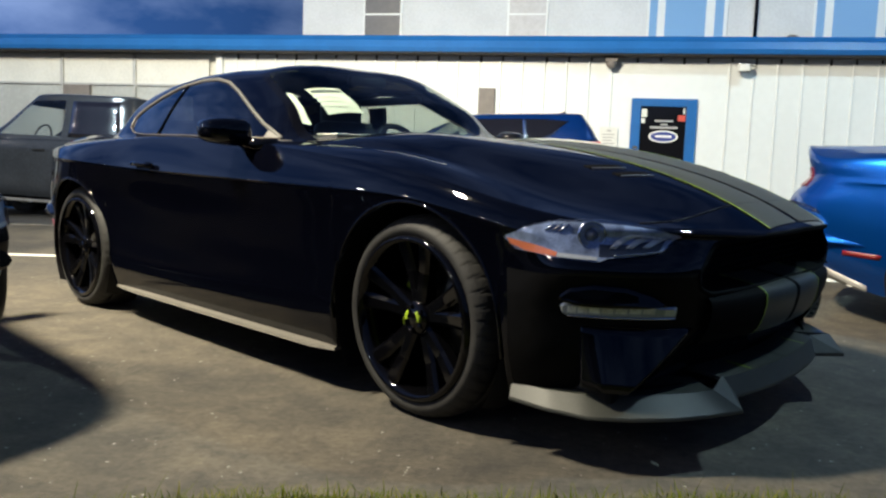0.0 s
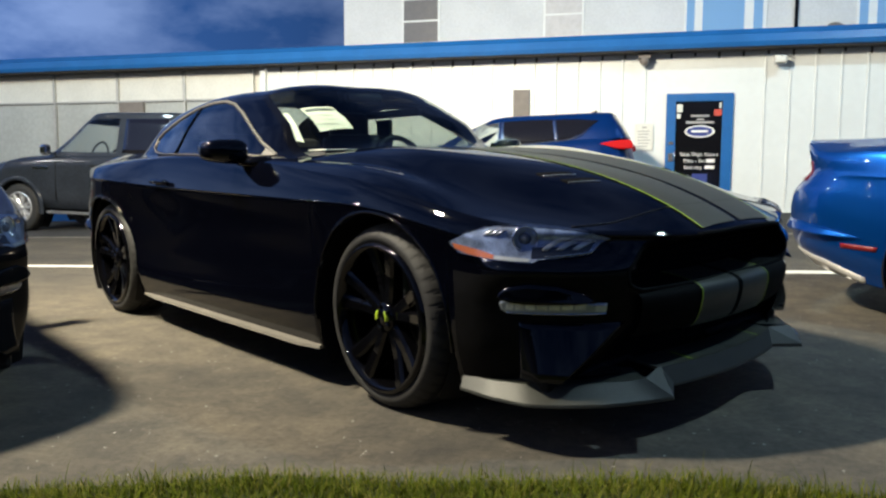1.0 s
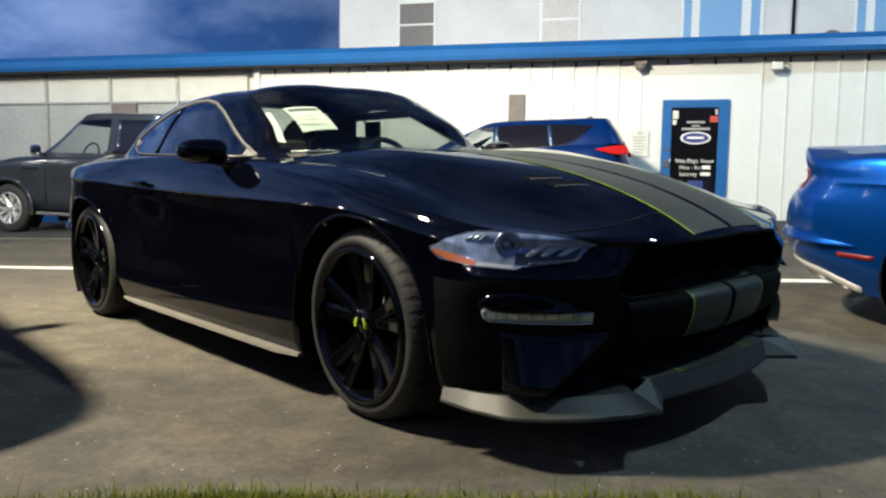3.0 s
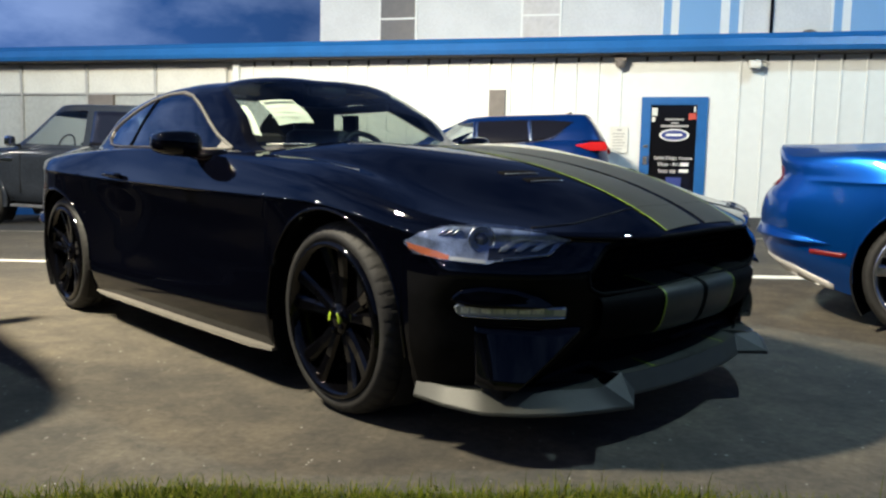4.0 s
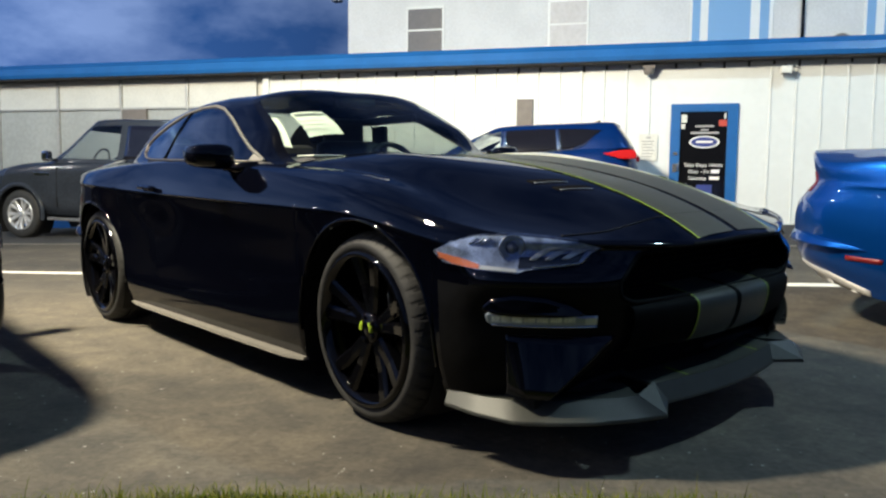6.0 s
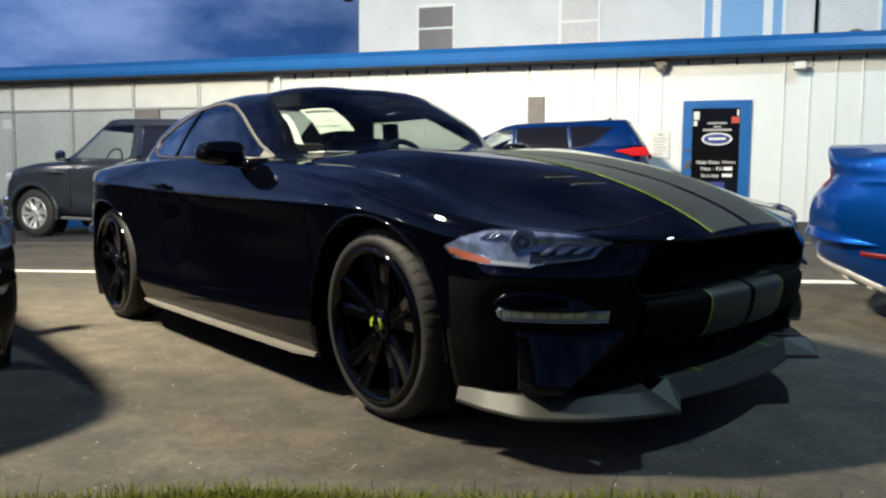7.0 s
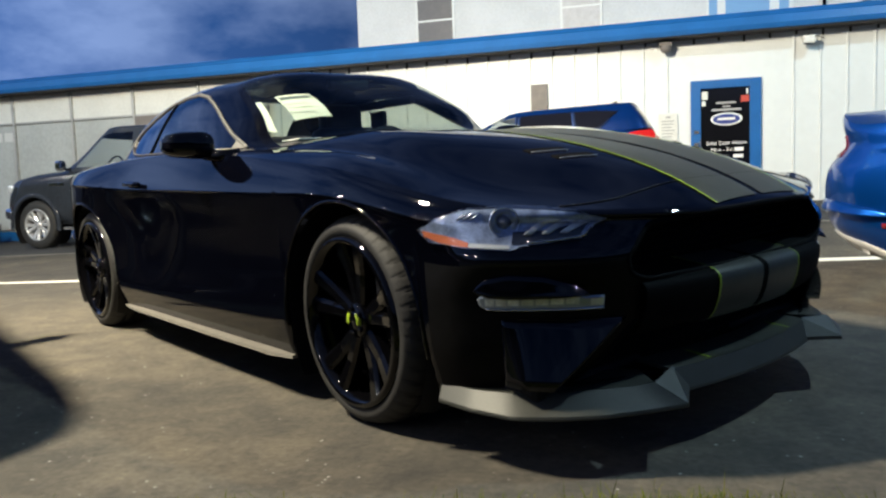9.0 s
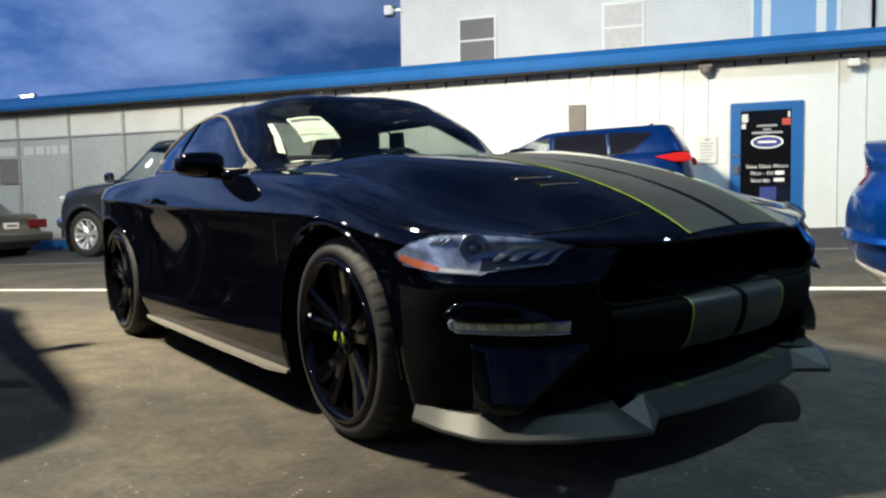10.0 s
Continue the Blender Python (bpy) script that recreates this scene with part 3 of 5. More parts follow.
        win = part("side_window", outward(bm), M["tint_dark" if s == 0 else "tint"], car, "dark tinted side window")
        along = lambda pts, n, k=0.004: [sk.side(x, z, k, -1 if s == 0 else 1) for x, z in sample(pts, n)]
        trim_bar = sheet_of("window_trim", tube(along(poly[:12], 70), 0.0095, 8), M[trim], win, "satin metal window surround")
        for v in trim_bar.data.vertices:
            v.co.y -= 0.35 * (v.co.y - sk.side(v.co.x, v.co.z, 0.004, -1 if s == 0 else 1).y)
        sheet_of("window_trim", tube(along(poly[11:] + poly[:1], 50), 0.0045, 6), M["sill_trim"], win, "dark window sill trim")
        sheet_of("window_post", tube(along([(-1.98, 1.242), (-2.03, 0.984)], 8, 0.003), 0.0055, 6), M["gloss_black"], win)
        sail = along([(-0.99, 0.962), (-1.085, 1.0)], 6, 0.006)
        foot = along([(-0.99, 0.962), (-1.085, 0.964)], 6, 0.006)
        sheet_of("mirror_sail", (sail + foot, grid_faces(2, 6)), M[trim], win)
    sheet("rear_window", skin_columns(a, BASE + 0.1, RIM - 0.1, 20)[d >= 10.6 - 0.05], M["tint"], car)
    sheet("rear_window_frame", skin_columns(a, RIM - 0.1, RIM, 4)[d >= 10.6 - 0.05], paint, car)
    sheet("roof", skin_columns(a, RIM, END, 16), paint, car)
    # underside and wheel houses
    part("underbody", boxed(-3.05, 0.72, -0.80, 0.80, 0.17, 0.24, 0.02), M["plastic"], car)
    for ax, r in AXLES:
        for s in (-1, 1):
            v, f = [], []
            n = 28
            for i in range(n):
                t = math.radians(-35 + 250 * i / (n - 1))
                for y in (0.905, 0.86, 0.60, 0.58):
                    q = r + (0.0 if y > 0.9 else 0.02)
                    v.append((ax + q * math.cos(t), s * y, ARCH + q * math.sin(t)))
            f += grid_faces(n, 4)
            k = len(v)
            v.append((ax, s * 0.58, ARCH))
            f += [(i * 4 + 3, (i + 1) * 4 + 3, k) for i in range(n - 1)]
            sheet_of("wheel_house", (v, f), M["plastic"], car)
            lip = [sk.side(ax + (r + 0.004) * math.cos(q), ARCH + (r + 0.004) * math.sin(q), 0.001, s) for q in np.radians(np.linspace(-8, 188, 50))]
            sheet_of("arch_lip", tube(lip, 0.0055, 8), paint, car)
            wheel(car, ax, s, HUB, M[rim], M[caliper] if caliper else None)
    # side skirts
    for s in (-1, 1):
        bm = bmesh.new()
        e = sample([(-0.40, 0.905), (-0.46, 0.93), (-1.2, 0.92), (-2.15, 0.90), (-2.33, 0.87)], 16)
        rows = [[bm.verts.new((x, s * (w + o), z)) for o, z in ((-0.10, 0.185), (0.0, 0.178), (0.005, 0.166), (-0.10, 0.160))] for x, w in e]
        for i in range(15):
            for j in range(4):
                bm.faces.new((rows[i][j], rows[i][(j + 1) % 4], rows[i + 1][(j + 1) % 4], rows[i + 1][j]))
        bm.faces.new(rows[0])
        bm.faces.new(rows[-1][::-1])
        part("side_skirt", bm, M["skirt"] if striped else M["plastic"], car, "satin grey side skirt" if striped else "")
    # mirrors
    for s in (-1, 1):
        bm = bmesh.new()
        bmesh.ops.create_uvsphere(bm, u_segments=20, v_segments=14, radius=1)
        for v in bm.verts:
            x, y, z = v.co
            sx, sy, sz = (math.copysign(abs(c) ** 0.6, c) for c in (x, y, z))
            v.co = (-1.06 + 0.07 * sx - 0.02 * sy, s * (0.955 + 0.098 * sy), 0.985 + 0.056 * sz * (1 - 0.12 * sy) + 0.006 * sy)
        for x in bm.faces:
            x.smooth = True
        mir = part("mirror", bm, paint, car)
        sheet_of("mirror_arm", tube([(-0.90, s * 0.80, 0.935), (-0.95, s * 0.86, 0.93), (-1.02, s * 0.90, 0.945)], 0.026, 10), M["gloss_black"], mir)
        sheet_of("mirror_glass", ([(-1.135, s * 0.88, 0.95), (-1.135, s * 1.03, 0.955), (-1.135, s * 1.03, 1.02), (-1.135, s * 0.88, 1.02)], [(0, 1, 2, 3)]), M["chrome"], mir)
    # door handles
    for s in (-1, 1):
        line = [sk.side(x, z, 0.018, s) for x, z in ((-1.78, 0.825), (-1.84, 0.828), (-1.92, 0.832), (-1.98, 0.832))]
        sheet_of("door_handle", tube(line, 0.013, 8), paint, car)
    # lamps
    for s in (-1, 1):
        f = lambda u, z, lift: sk.around(s * u, z, lift)
        top = [(4.03, 0.668), (3.82, 0.694), (3.58, 0.714), (3.15, 0.714), (2.7, 0.704), (2.4, 0.694), (2.0, 0.674)]
        low = [(4.03, 0.662), (3.9, 0.630), (3.4, 0.614), (2.83, 0.605), (2.78, 0.614), (2.5, 0.619), (2.2, 0.626)]
        head = sheet_of("headlight", patch(top, low, f, 0.002, 40, 12), M["reflector"], car, "clear headlight with projector and amber edge")
        sheet_of("lens", patch(top, low, f, 0.013, 40, 10, 0.013), M["lens"], head)
        sheet_of("lamp_surround", patch([(2.88, 0.652), (2.55, 0.650), (2.12, 0.668)], [(2.86, 0.618), (2.55, 0.622), (2.22, 0.628)], f, 0.004, 16, 4), M["lamp_dark"], head)
        sheet_of("turn_signal", patch([(4.01, 0.662), (3.85, 0.654), (3.6, 0.642), (3.38, 0.628)], [(3.97, 0.645), (3.8, 0.629), (3.55, 0.620), (3.38, 0.616)], f, 0.005, 18, 5), M["amber"], head)
        sheet_of("lamp_foot", patch([(3.37, 0.627), (3.1, 0.622), (2.88, 0.617)], [(3.37, 0.616), (3.1, 0.612), (2.86, 0.608)], f, 0.005, 14, 3), M["lamp_bright"], head)
        c = f(3.02, 0.680, 0.002)
        way = Vector((0.75, s * 0.66, 0.03)).normalized()
        q = way.to_track_quat("Y", "Z").to_matrix()
        spin = lambda prof, n=32: ([c + q @ Vector(t) for t in revolve(prof, n)[0]], revolve(prof, n)[1])
        sheet_of("projector", spin([(0.0, 0.015), (0.010, 0.013), (0.017, 0.007), (0.020, 0.003)]), M["dark_lens"], head)
        sheet_of("projector_ring", spin([(0.020, 0.003), (0.024, 0.008), (0.033, 0.009), (0.036, 0.003)]), M["lamp_grey"], head)
        sheet_of("bezel_ring", spin([(0.0365, 0.004), (0.0375, 0.012), (0.0405, 0.012), (0.042, 0.002)]), M["chrome"], head)
        for k in range(3):
            u = 2.62 - 0.18 * k
            sheet_of("light_bar", patch([(u - 0.02, 0.683 - 0.005 * k), (u - 0.15, 0.681 - 0.006 * k)], [(u + 0.14, 0.642), (u + 0.07, 0.640)], f, 0.007, 5, 5, 0.005), M["lamp_bright"], head)
            u = 3.56 - 0.075 * k
            sheet_of("lamp_fin", patch([(u, 0.706), (u - 0.03, 0.706)], [(u + 0.04, 0.688), (u + 0.01, 0.688)], f, 0.007, 3, 3, 0.004), M["chrome"], head)
        sheet_of("lamp_edge", patch([(2.70, 0.622), (2.45, 0.626), (2.2, 0.632), (2.07, 0.668)], [(2.70, 0.618), (2.45, 0.621), (2.18, 0.627), (2.045, 0.668)], f, 0.008, 16, 2, 0.005), M["chrome"], head)
        fog = sheet_of("fog_light", patch([(3.13, 0.476), (3.08, 0.484), (2.6, 0.478), (1.98, 0.472)], [(3.10, 0.456), (3.02, 0.446), (2.6, 0.442), (1.98, 0.439)], f, 0.006, 28, 5, 0.012), M["lamp_grey"], car, "narrow clear running light")
        sheet_of("lamp_rim", patch([(3.03, 0.449), (2.6, 0.4445), (1.98, 0.4415)], [(3.02, 0.445), (2.6, 0.4405), (1.98, 0.4375)], f, 0.010, 24, 2, 0.006), M["chrome"], fog)
        for k in range(7):
            u = 3.03 - 0.122 * k
            sheet_of("lamp_cell", patch([(u, 0.477), (u - 0.105, 0.4765)], [(u, 0.457), (u - 0.105, 0.455)], f, 0.0085, 3, 3), M["lamp_cell"], fog)
        sheet_of("lamp_cell", patch([(2.10, 0.469), (1.99, 0.468)], [(2.10, 0.449), (1.99, 0.447)], f, 0.0095, 3, 3), M["lamp_bright"], fog)
        brow = lambda u, z, lift: sk.around(s * u, z, lift if lift < 0 else 0.003 + 0.62 * max(0, 0.545 - z))
        sheet_of("lamp_brow", patch([(3.18, 0.508), (3.08, 0.530), (2.82, 0.542), (2.5, 0.535), (2.25, 0.512), (2.14, 0.492)], [(3.16, 0.506), (2.97, 0.494), (2.75, 0.490), (2.5, 0.489), (2.3, 0.488), (2.15, 0.490)], brow, 0.0, 30, 6, 0.006), paint, car)
        wedge = lambda u, z, lift: sk.around(s * u, z, -0.003) if lift < 0 else sk.around(s * u, 0.415, 0.003) + Vector((0.75, s * 0.66, 0)) * 0.27 * (0.418 - z) * min(1, max(0, (2.90 - u) / 0.22)) + Vector((0, 0, z - 0.415))
        sheet_of("air_inlet", patch([(2.87, 0.418), (2.5, 0.417), (1.76, 0.404)], [(2.86, 0.236), (2.66, 0.233), (2.44, 0.228)], wedge, 0.0, 28, 8, 0.004), paint, car)
    # tail
    for s in (-1, 1):
        for k in range(3):
            y0 = s * (0.34 + 0.09 * k)
            f = lambda y, z, lift: sk.drop((-5, y, z), (1, 0, 0), lift)
            sheet_of("tail_light", patch([(y0, 0.955), (y0 + s * 0.075, 0.955)], [(y0 + s * 0.02, 0.835), (y0 + s * 0.09, 0.835)], f, 0.008, 4, 8, 0.012), M["red_dark"], car, "red tail light bar")
        f = lambda x, z, lift: sk.side(x, z, lift, s)
        sheet_of("side_marker", patch([(-3.15, 0.455), (-3.37, 0.468)], [(-3.16, 0.428), (-3.37, 0.440)], f, 0.004, 8, 3, 0.006), M["red_marker"], car, "red side marker")
        ledge = lambda u, z, lift: sk.around(s * u, z, lift if lift < 0 else 0.002 + 0.55 * max(0, 0.60 - z) * min(1, max(0, (u - 10.2) / 0.5)))
        sheet_of("bumper_crease", patch([(11.9, 0.600), (11.2, 0.588), (10.6, 0.545), (10.2, 0.502)], [(11.9, 0.545), (11.2, 0.530), (10.6, 0.510), (10.2, 0.496)], ledge, 0.0, 24, 5, 0.004), paint, car)
    sheet_of("bumper_bar", bar_strip(-0.52, 0.52, 0.0, 30), M["grille"], car)
    if valance:
        for s in (-1, 1):
            f = lambda u, z, lift: sk.around(s * u, z, lift)
            sheet_of("rear_valance", patch([(10.2, 0.27), (10.9, 0.36), (11.6, 0.40), (12.99, 0.42)], [(10.2, 0.19), (10.9, 0.25), (11.6, 0.285), (12.99, 0.295)], f, 0.010, 30, 4, 0.014), M["silver_plastic"], car, "silver lower valance")
    if striped:
        half, gap = 0.236, 0.016
        for y0, y1 in ((-half, -gap), (gap, half)):
            sheet_of("hood_stripe", patch([(0.927, y0), (0.5, y0), (-0.59, y0)], [(0.927, y1), (0.5, y1), (-0.59, y1)], sk.top, 0.003, 60, 8), M["stripe"], car, "satin grey racing stripe")
            sheet_of("bumper_stripe", bar_strip(y0, y1, 0.003), M["stripe"], car, "satin grey racing stripe")
        for s in (-1, 1):
            y0, y1 = s * half, s * (half + 0.008)
            sheet_of("pinstripe", patch([(0.927, y0), (-0.59, y0)], [(0.927, y1), (-0.59, y1)], sk.top, 0.0035, 60, 2), M["lime"], car, "lime pinstripe")
            sheet_of("pinstripe", bar_strip(y0, s * (half + 0.007), 0.004), M["lime"], car, "lime pinstripe")
            deck = lambda y, x, lift: Vector((x - 0.28 * y * y, y, 0.228 + 0.103 * (0.917 - x) + lift))
            sheet_of("splitter_stripe", patch([(s * gap, 0.83), (y0, 0.83)], [(s * gap, 0.914), (y0, 0.914)], deck, 0.003, 8, 3), M["stripe"], car, "satin grey racing stripe")
            sheet_of("pinstripe", patch([(y0, 0.83), (s * 0.247, 0.83)], [(y0, 0.914), (s * 0.247, 0.914)], deck, 0.004, 3, 3), M["lime"], car, "lime pinstripe")
        splitter(car)
    for s in (-1, 1):
        for x0, y0, x1, y1 in ((0.39, 0.425, 0.46, 0.325), (0.49, 0.405, 0.555, 0.30)):
            vent = sheet_of("hood_vent", patch([(x0, s * y0), (x1, s * y1)], [(x0 - 0.035, s * y0), (x1 - 0.035, s * y1)], sk.top, 0.003, 8, 3, 0.006), M["grille"], car)
            sheet_of("vent_lip", tube([sk.top(x0 + (x1 - x0) * k, s * (y0 + (y1 - y0) * k), 0.003) for k in np.linspace(0, 1, 8)], 0.0015, 5), M["lamp_grey"], vent)
    # the hood's front edge
    seam = [(0.812 - 0.16 * y * y - 0.25 * max(0, abs(y) - 0.52) ** 1.2, y) for y in np.linspace(-0.67, 0.67, 61)]
    sheet_of("hood_seam", tube([sk.top(x, y, 0.001) for x, y in seam], 0.0022, 6), M["plastic"], car, "thin shut line of the hood")
    # cabin
    part("dashboard", boxed(-1.25, -0.72, -0.66, 0.66, 0.80, 0.975, 0.05), M["interior"], car)
    part("cabin_floor", boxed(-2.9, -0.7, -0.72, 0.72, 0.25, 0.40, 0.05), M["interior"], car)
    part("parcel_shelf", boxed(-3.0, -2.45, -0.60, 0.60, 0.90, 0.98, 0.03), M["interior"], car)
    part("rear_seat", boxed(-2.72, -2.52, -0.58, 0.58, 0.60, 1.09, 0.06), M["seat"], car)
    for s in (-1, 1):
        part("inner_pillar", boxed(-1.92, -1.78, s * 0.625, s * 0.59, 0.95, 1.19, 0.012), M["interior"], car)
        part("roof_rail", boxed(-2.30, -1.42, s * 0.57, s * 0.53, 1.195, 1.245, 0.015), M["interior"], car)
        part("door_card", boxed(-2.6, -0.85, s * 0.80, s * 0.74, 0.35, 0.955, 0.02), M["interior"], car)
        seat = part("seat", boxed(-1.75, -1.25, s * 0.38 - 0.24, s * 0.38 + 0.24, 0.42, 0.60, 0.05), M["seat"], car)
        bm = boxed(-0.06, 0.06, -0.23, 0.23, 0, 0.56, 0.05)
        part("backrest", bm, M["seat"], seat, at=pose(-1.76, s * 0.38, 0.55, 0, -14, 0))
        part("headrest", boxed(-1.99, -1.88, s * 0.38 - 0.14, s * 0.38 + 0.14, 1.05, 1.24, 0.045), M["seat"], seat)
    ring = [Vector((-1.40, 0.38, 0.90)) + pose(0, 0, 0, 0, -25, 0).to_3x3() @ Vector((0, 0.18 * math.cos(t), 0.18 * math.sin(t))) for t in np.linspace(0, 2 * math.pi, 33)[:-1]]
    sw = sheet_of("steering_wheel", tube(ring, 0.017, 8, True), M["interior"], car)
    sheet_of("column", tube([(-1.40, 0.38, 0.90), (-1.15, 0.38, 0.84)], 0.05, 10), M["interior"], sw)
    sheet_of("inner_mirror", tube([(-1.26, -0.11, 1.275), (-1.26, 0.11, 1.275)], 0.03, 8), M["interior"], car)
    if papers:
        f = lambda x, y, lift: sk.top(x, y, lift)
        sheet_of("window_sticker", patch([(-1.180, -0.597), (-1.128, -0.567)], [(-0.984, -0.638), (-0.933, -0.602)], f, -0.006, 4, 12), M["paper"], car, "narrow paper sticker inside the windscreen")
        price = sheet_of("window_sticker", patch([(-1.112, -0.505), (-1.055, -0.355)], [(-0.93, -0.510), (-0.89, -0.34)], f, -0.006, 8, 10), M["paper"], car, "printed price sheet inside the windscreen")
        sheet_of("print_bar", patch([(-1.092, -0.498), (-1.04, -0.365)], [(-1.066, -0.498), (-1.018, -0.362)], f, -0.004, 8, 3), M["print_grey"], price)
        for k in range(3):
            e = 0.032 + 0.030 * k
            sheet_of("print_bar", patch([(-1.07 + e, -0.515), (-1.025 + e, -0.40)], [(-1.062 + e, -0.515), (-1.017 + e, -0.40)], f, -0.004, 6, 2), M["print_faint"], price)
        part("dash_paper", boxed(-0.90, -0.76, -0.60, -0.40, 0.980, 0.986, 0.002), M["paper"], car, "white paper lying on the dashboard")
    return car


def bar_strip(y0, y1, lift, n=10):
    """A strip of the bar across the grille: a sloping shelf that rolls over into the front."""
    prof = sample([(0.79, 0.520), (0.862, 0.508), (0.905, 0.500), (0.932, 0.490), (0.944, 0.476), (0.945, 0.45), (0.937, 0.41), (0.922, 0.37), (0.90, 0.345), (0.84, 0.33)], 30)
    v = []
    for y in np.linspace(y0, y1, n):
        for x, z in prof:
            d = Vector((x - 0.86, 0, z - 0.43)).normalized()
            v.append((x - 0.24 * y * y + d.x * lift, y, z + d.z * lift))
    return v, grid_faces(n, 30)


def plate(edges, thick=0.010):
    """A thick plate through lines of points, from its front lip to its back, with a rolled lip and a closed underside."""
    bm = bmesh.new()
    k = len(edges[0])
    down = Vector((0, 0, -thick))
    lines = [[Vector(p) for p in e] for e in edges]
    roll = [p + (p - q).normalized() * 0.003 + down * 0.45 for p, q in zip(lines[0], lines[1])]
    order = lines[::-1] + [roll] + [[p + down for p in e] for e in lines]
    rows = [[bm.verts.new(e[i]) for e in order] for i in range(k)]
    m = len(order)
    for i in range(k - 1):
        for j in range(m):
            bm.faces.new((rows[i][j], rows[i][(j + 1) % m], rows[i + 1][(j + 1) % m], rows[i + 1][j])).smooth = j < m - 1
    for i in range(k - 1):
        for j in range(m):
            bm.edges.get((rows[i][j], rows[i + 1][j])).smooth = False
    bm.faces.new(rows[0])
    bm.faces.new(rows[-1][::-1])
    return bm


def splitter(car):
    """The front splitter: a centre lip with a flat deck and two wide wings that end in a folded corner."""
    y = np.linspace(-0.405, 0.405, 22)
    bow = lambda k: 0.28 * k * k
    lip = [(0.940 - bow(k), k, 0.170) for k in y]
    edge = [(0.917 - bow(k), k, 0.228) for k in y]
    back = [(0.80 - bow(k), k, 0.240) for k in y]
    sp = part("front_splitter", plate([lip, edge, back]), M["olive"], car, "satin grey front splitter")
    # hidden plate, added to keep lamp light from leaking past the splitter
    part("leak_blocker", boxed(0.05, 0.872, -0.50, 0.50, 0.176, 0.190), M["plastic"], sp, "unseen black plate added under the nose to stop light leaks")
    for s in (-1, 1):
        out = lambda pts: [(x, s * w, z) for x, w, z in pts]
        o = out(sample([(0.43, 0.900, 0.178), (0.56, 0.893, 0.172), (0.69, 0.862, 0.168), (0.78, 0.785, 0.166), (0.86, 0.69, 0.165), (0.920, 0.585, 0.165), (0.970, 0.478, 0.166)], 30))
        q = out(sample([(0.42, 0.876, 0.216), (0.54, 0.862, 0.214), (0.655, 0.815, 0.213), (0.74, 0.735, 0.213), (0.815, 0.645, 0.214), (0.870, 0.570, 0.216), (0.900, 0.530, 0.222)], 30))
        r = out(sample([(0.36, 0.78, 0.222), (0.56, 0.70, 0.222), (0.64, 0.60, 0.222), (0.72, 0.50, 0.224), (0.80, 0.46, 0.226)], 30))
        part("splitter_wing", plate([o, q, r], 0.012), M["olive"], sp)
        # the folded corner joins the wing's end to the lip
        bm = bmesh.new()
        tri = out([(0.970, 0.477, 0.166), (0.900, 0.528, 0.223), (0.868, 0.395, 0.234), (0.893, 0.350, 0.176)])
        vs = [[bm.verts.new(Vector(p) + Vector((0, 0, e))) for p in tri] for e in (0, -0.012)]
        bm.faces.new((vs[0][0], vs[0][1], vs[0][2]))
        bm.faces.new((vs[0][0], vs[0][2], vs[0][3]))
        bm.faces.new(vs[1][::-1])
        for i in range(4):
            bm.faces.new((vs[0][i], vs[1][i], vs[1][(i + 1) % 4], vs[0][(i + 1) % 4]))
        part("splitter_fold", bm, M["olive"], sp)


# ---- the ground ----
WALL = 13.9


def smooth(a, b, t):
    t = min(max((t - a) / (b - a), 0.0), 1.0)
    return t * t * (3 - 2 * t)


def ground_z(x, y):
    """The lot is level round the coupes and tilts towards the building, up to the right."""
    xx = max(min(x, 9.0), -18.0)
    yy = max(min(y, 16.0), 4.0)
    ahead, left = (x - 0.719) * 0.8449 - (y - 3.768) * 0.5353, (x - 0.719) * 0.5353 + (y - 3.768) * 0.8449
    mound = 0.035 * min(max(left + 0.79, 0.0), 1.62) * smooth(-4.4, -2.9, ahead) * smooth(1.6, 0.4, ahead) * smooth(2.6, 0.95, left)
    return smooth(4.6, 7.6, y) * (0.03 * (xx + 0.6) + 0.027 * (yy - 7.3)) + mound


def axis_lines(lo, hi, step, far):
    near = list(np.arange(lo, hi + 1e-6, step))
    return [-far, -far / 4, -far / 12, lo - 12] + near + [hi + 12, far / 12, far / 4, far]


def ground_sheet(name, xs, ys, lift, mat):
    v = [(x, y, ground_z(x, y) + lift) for x in xs for y in ys]
    ob = part(name, mesh(name, v, grid_faces(len(xs), len(ys))), mat)
    return ob


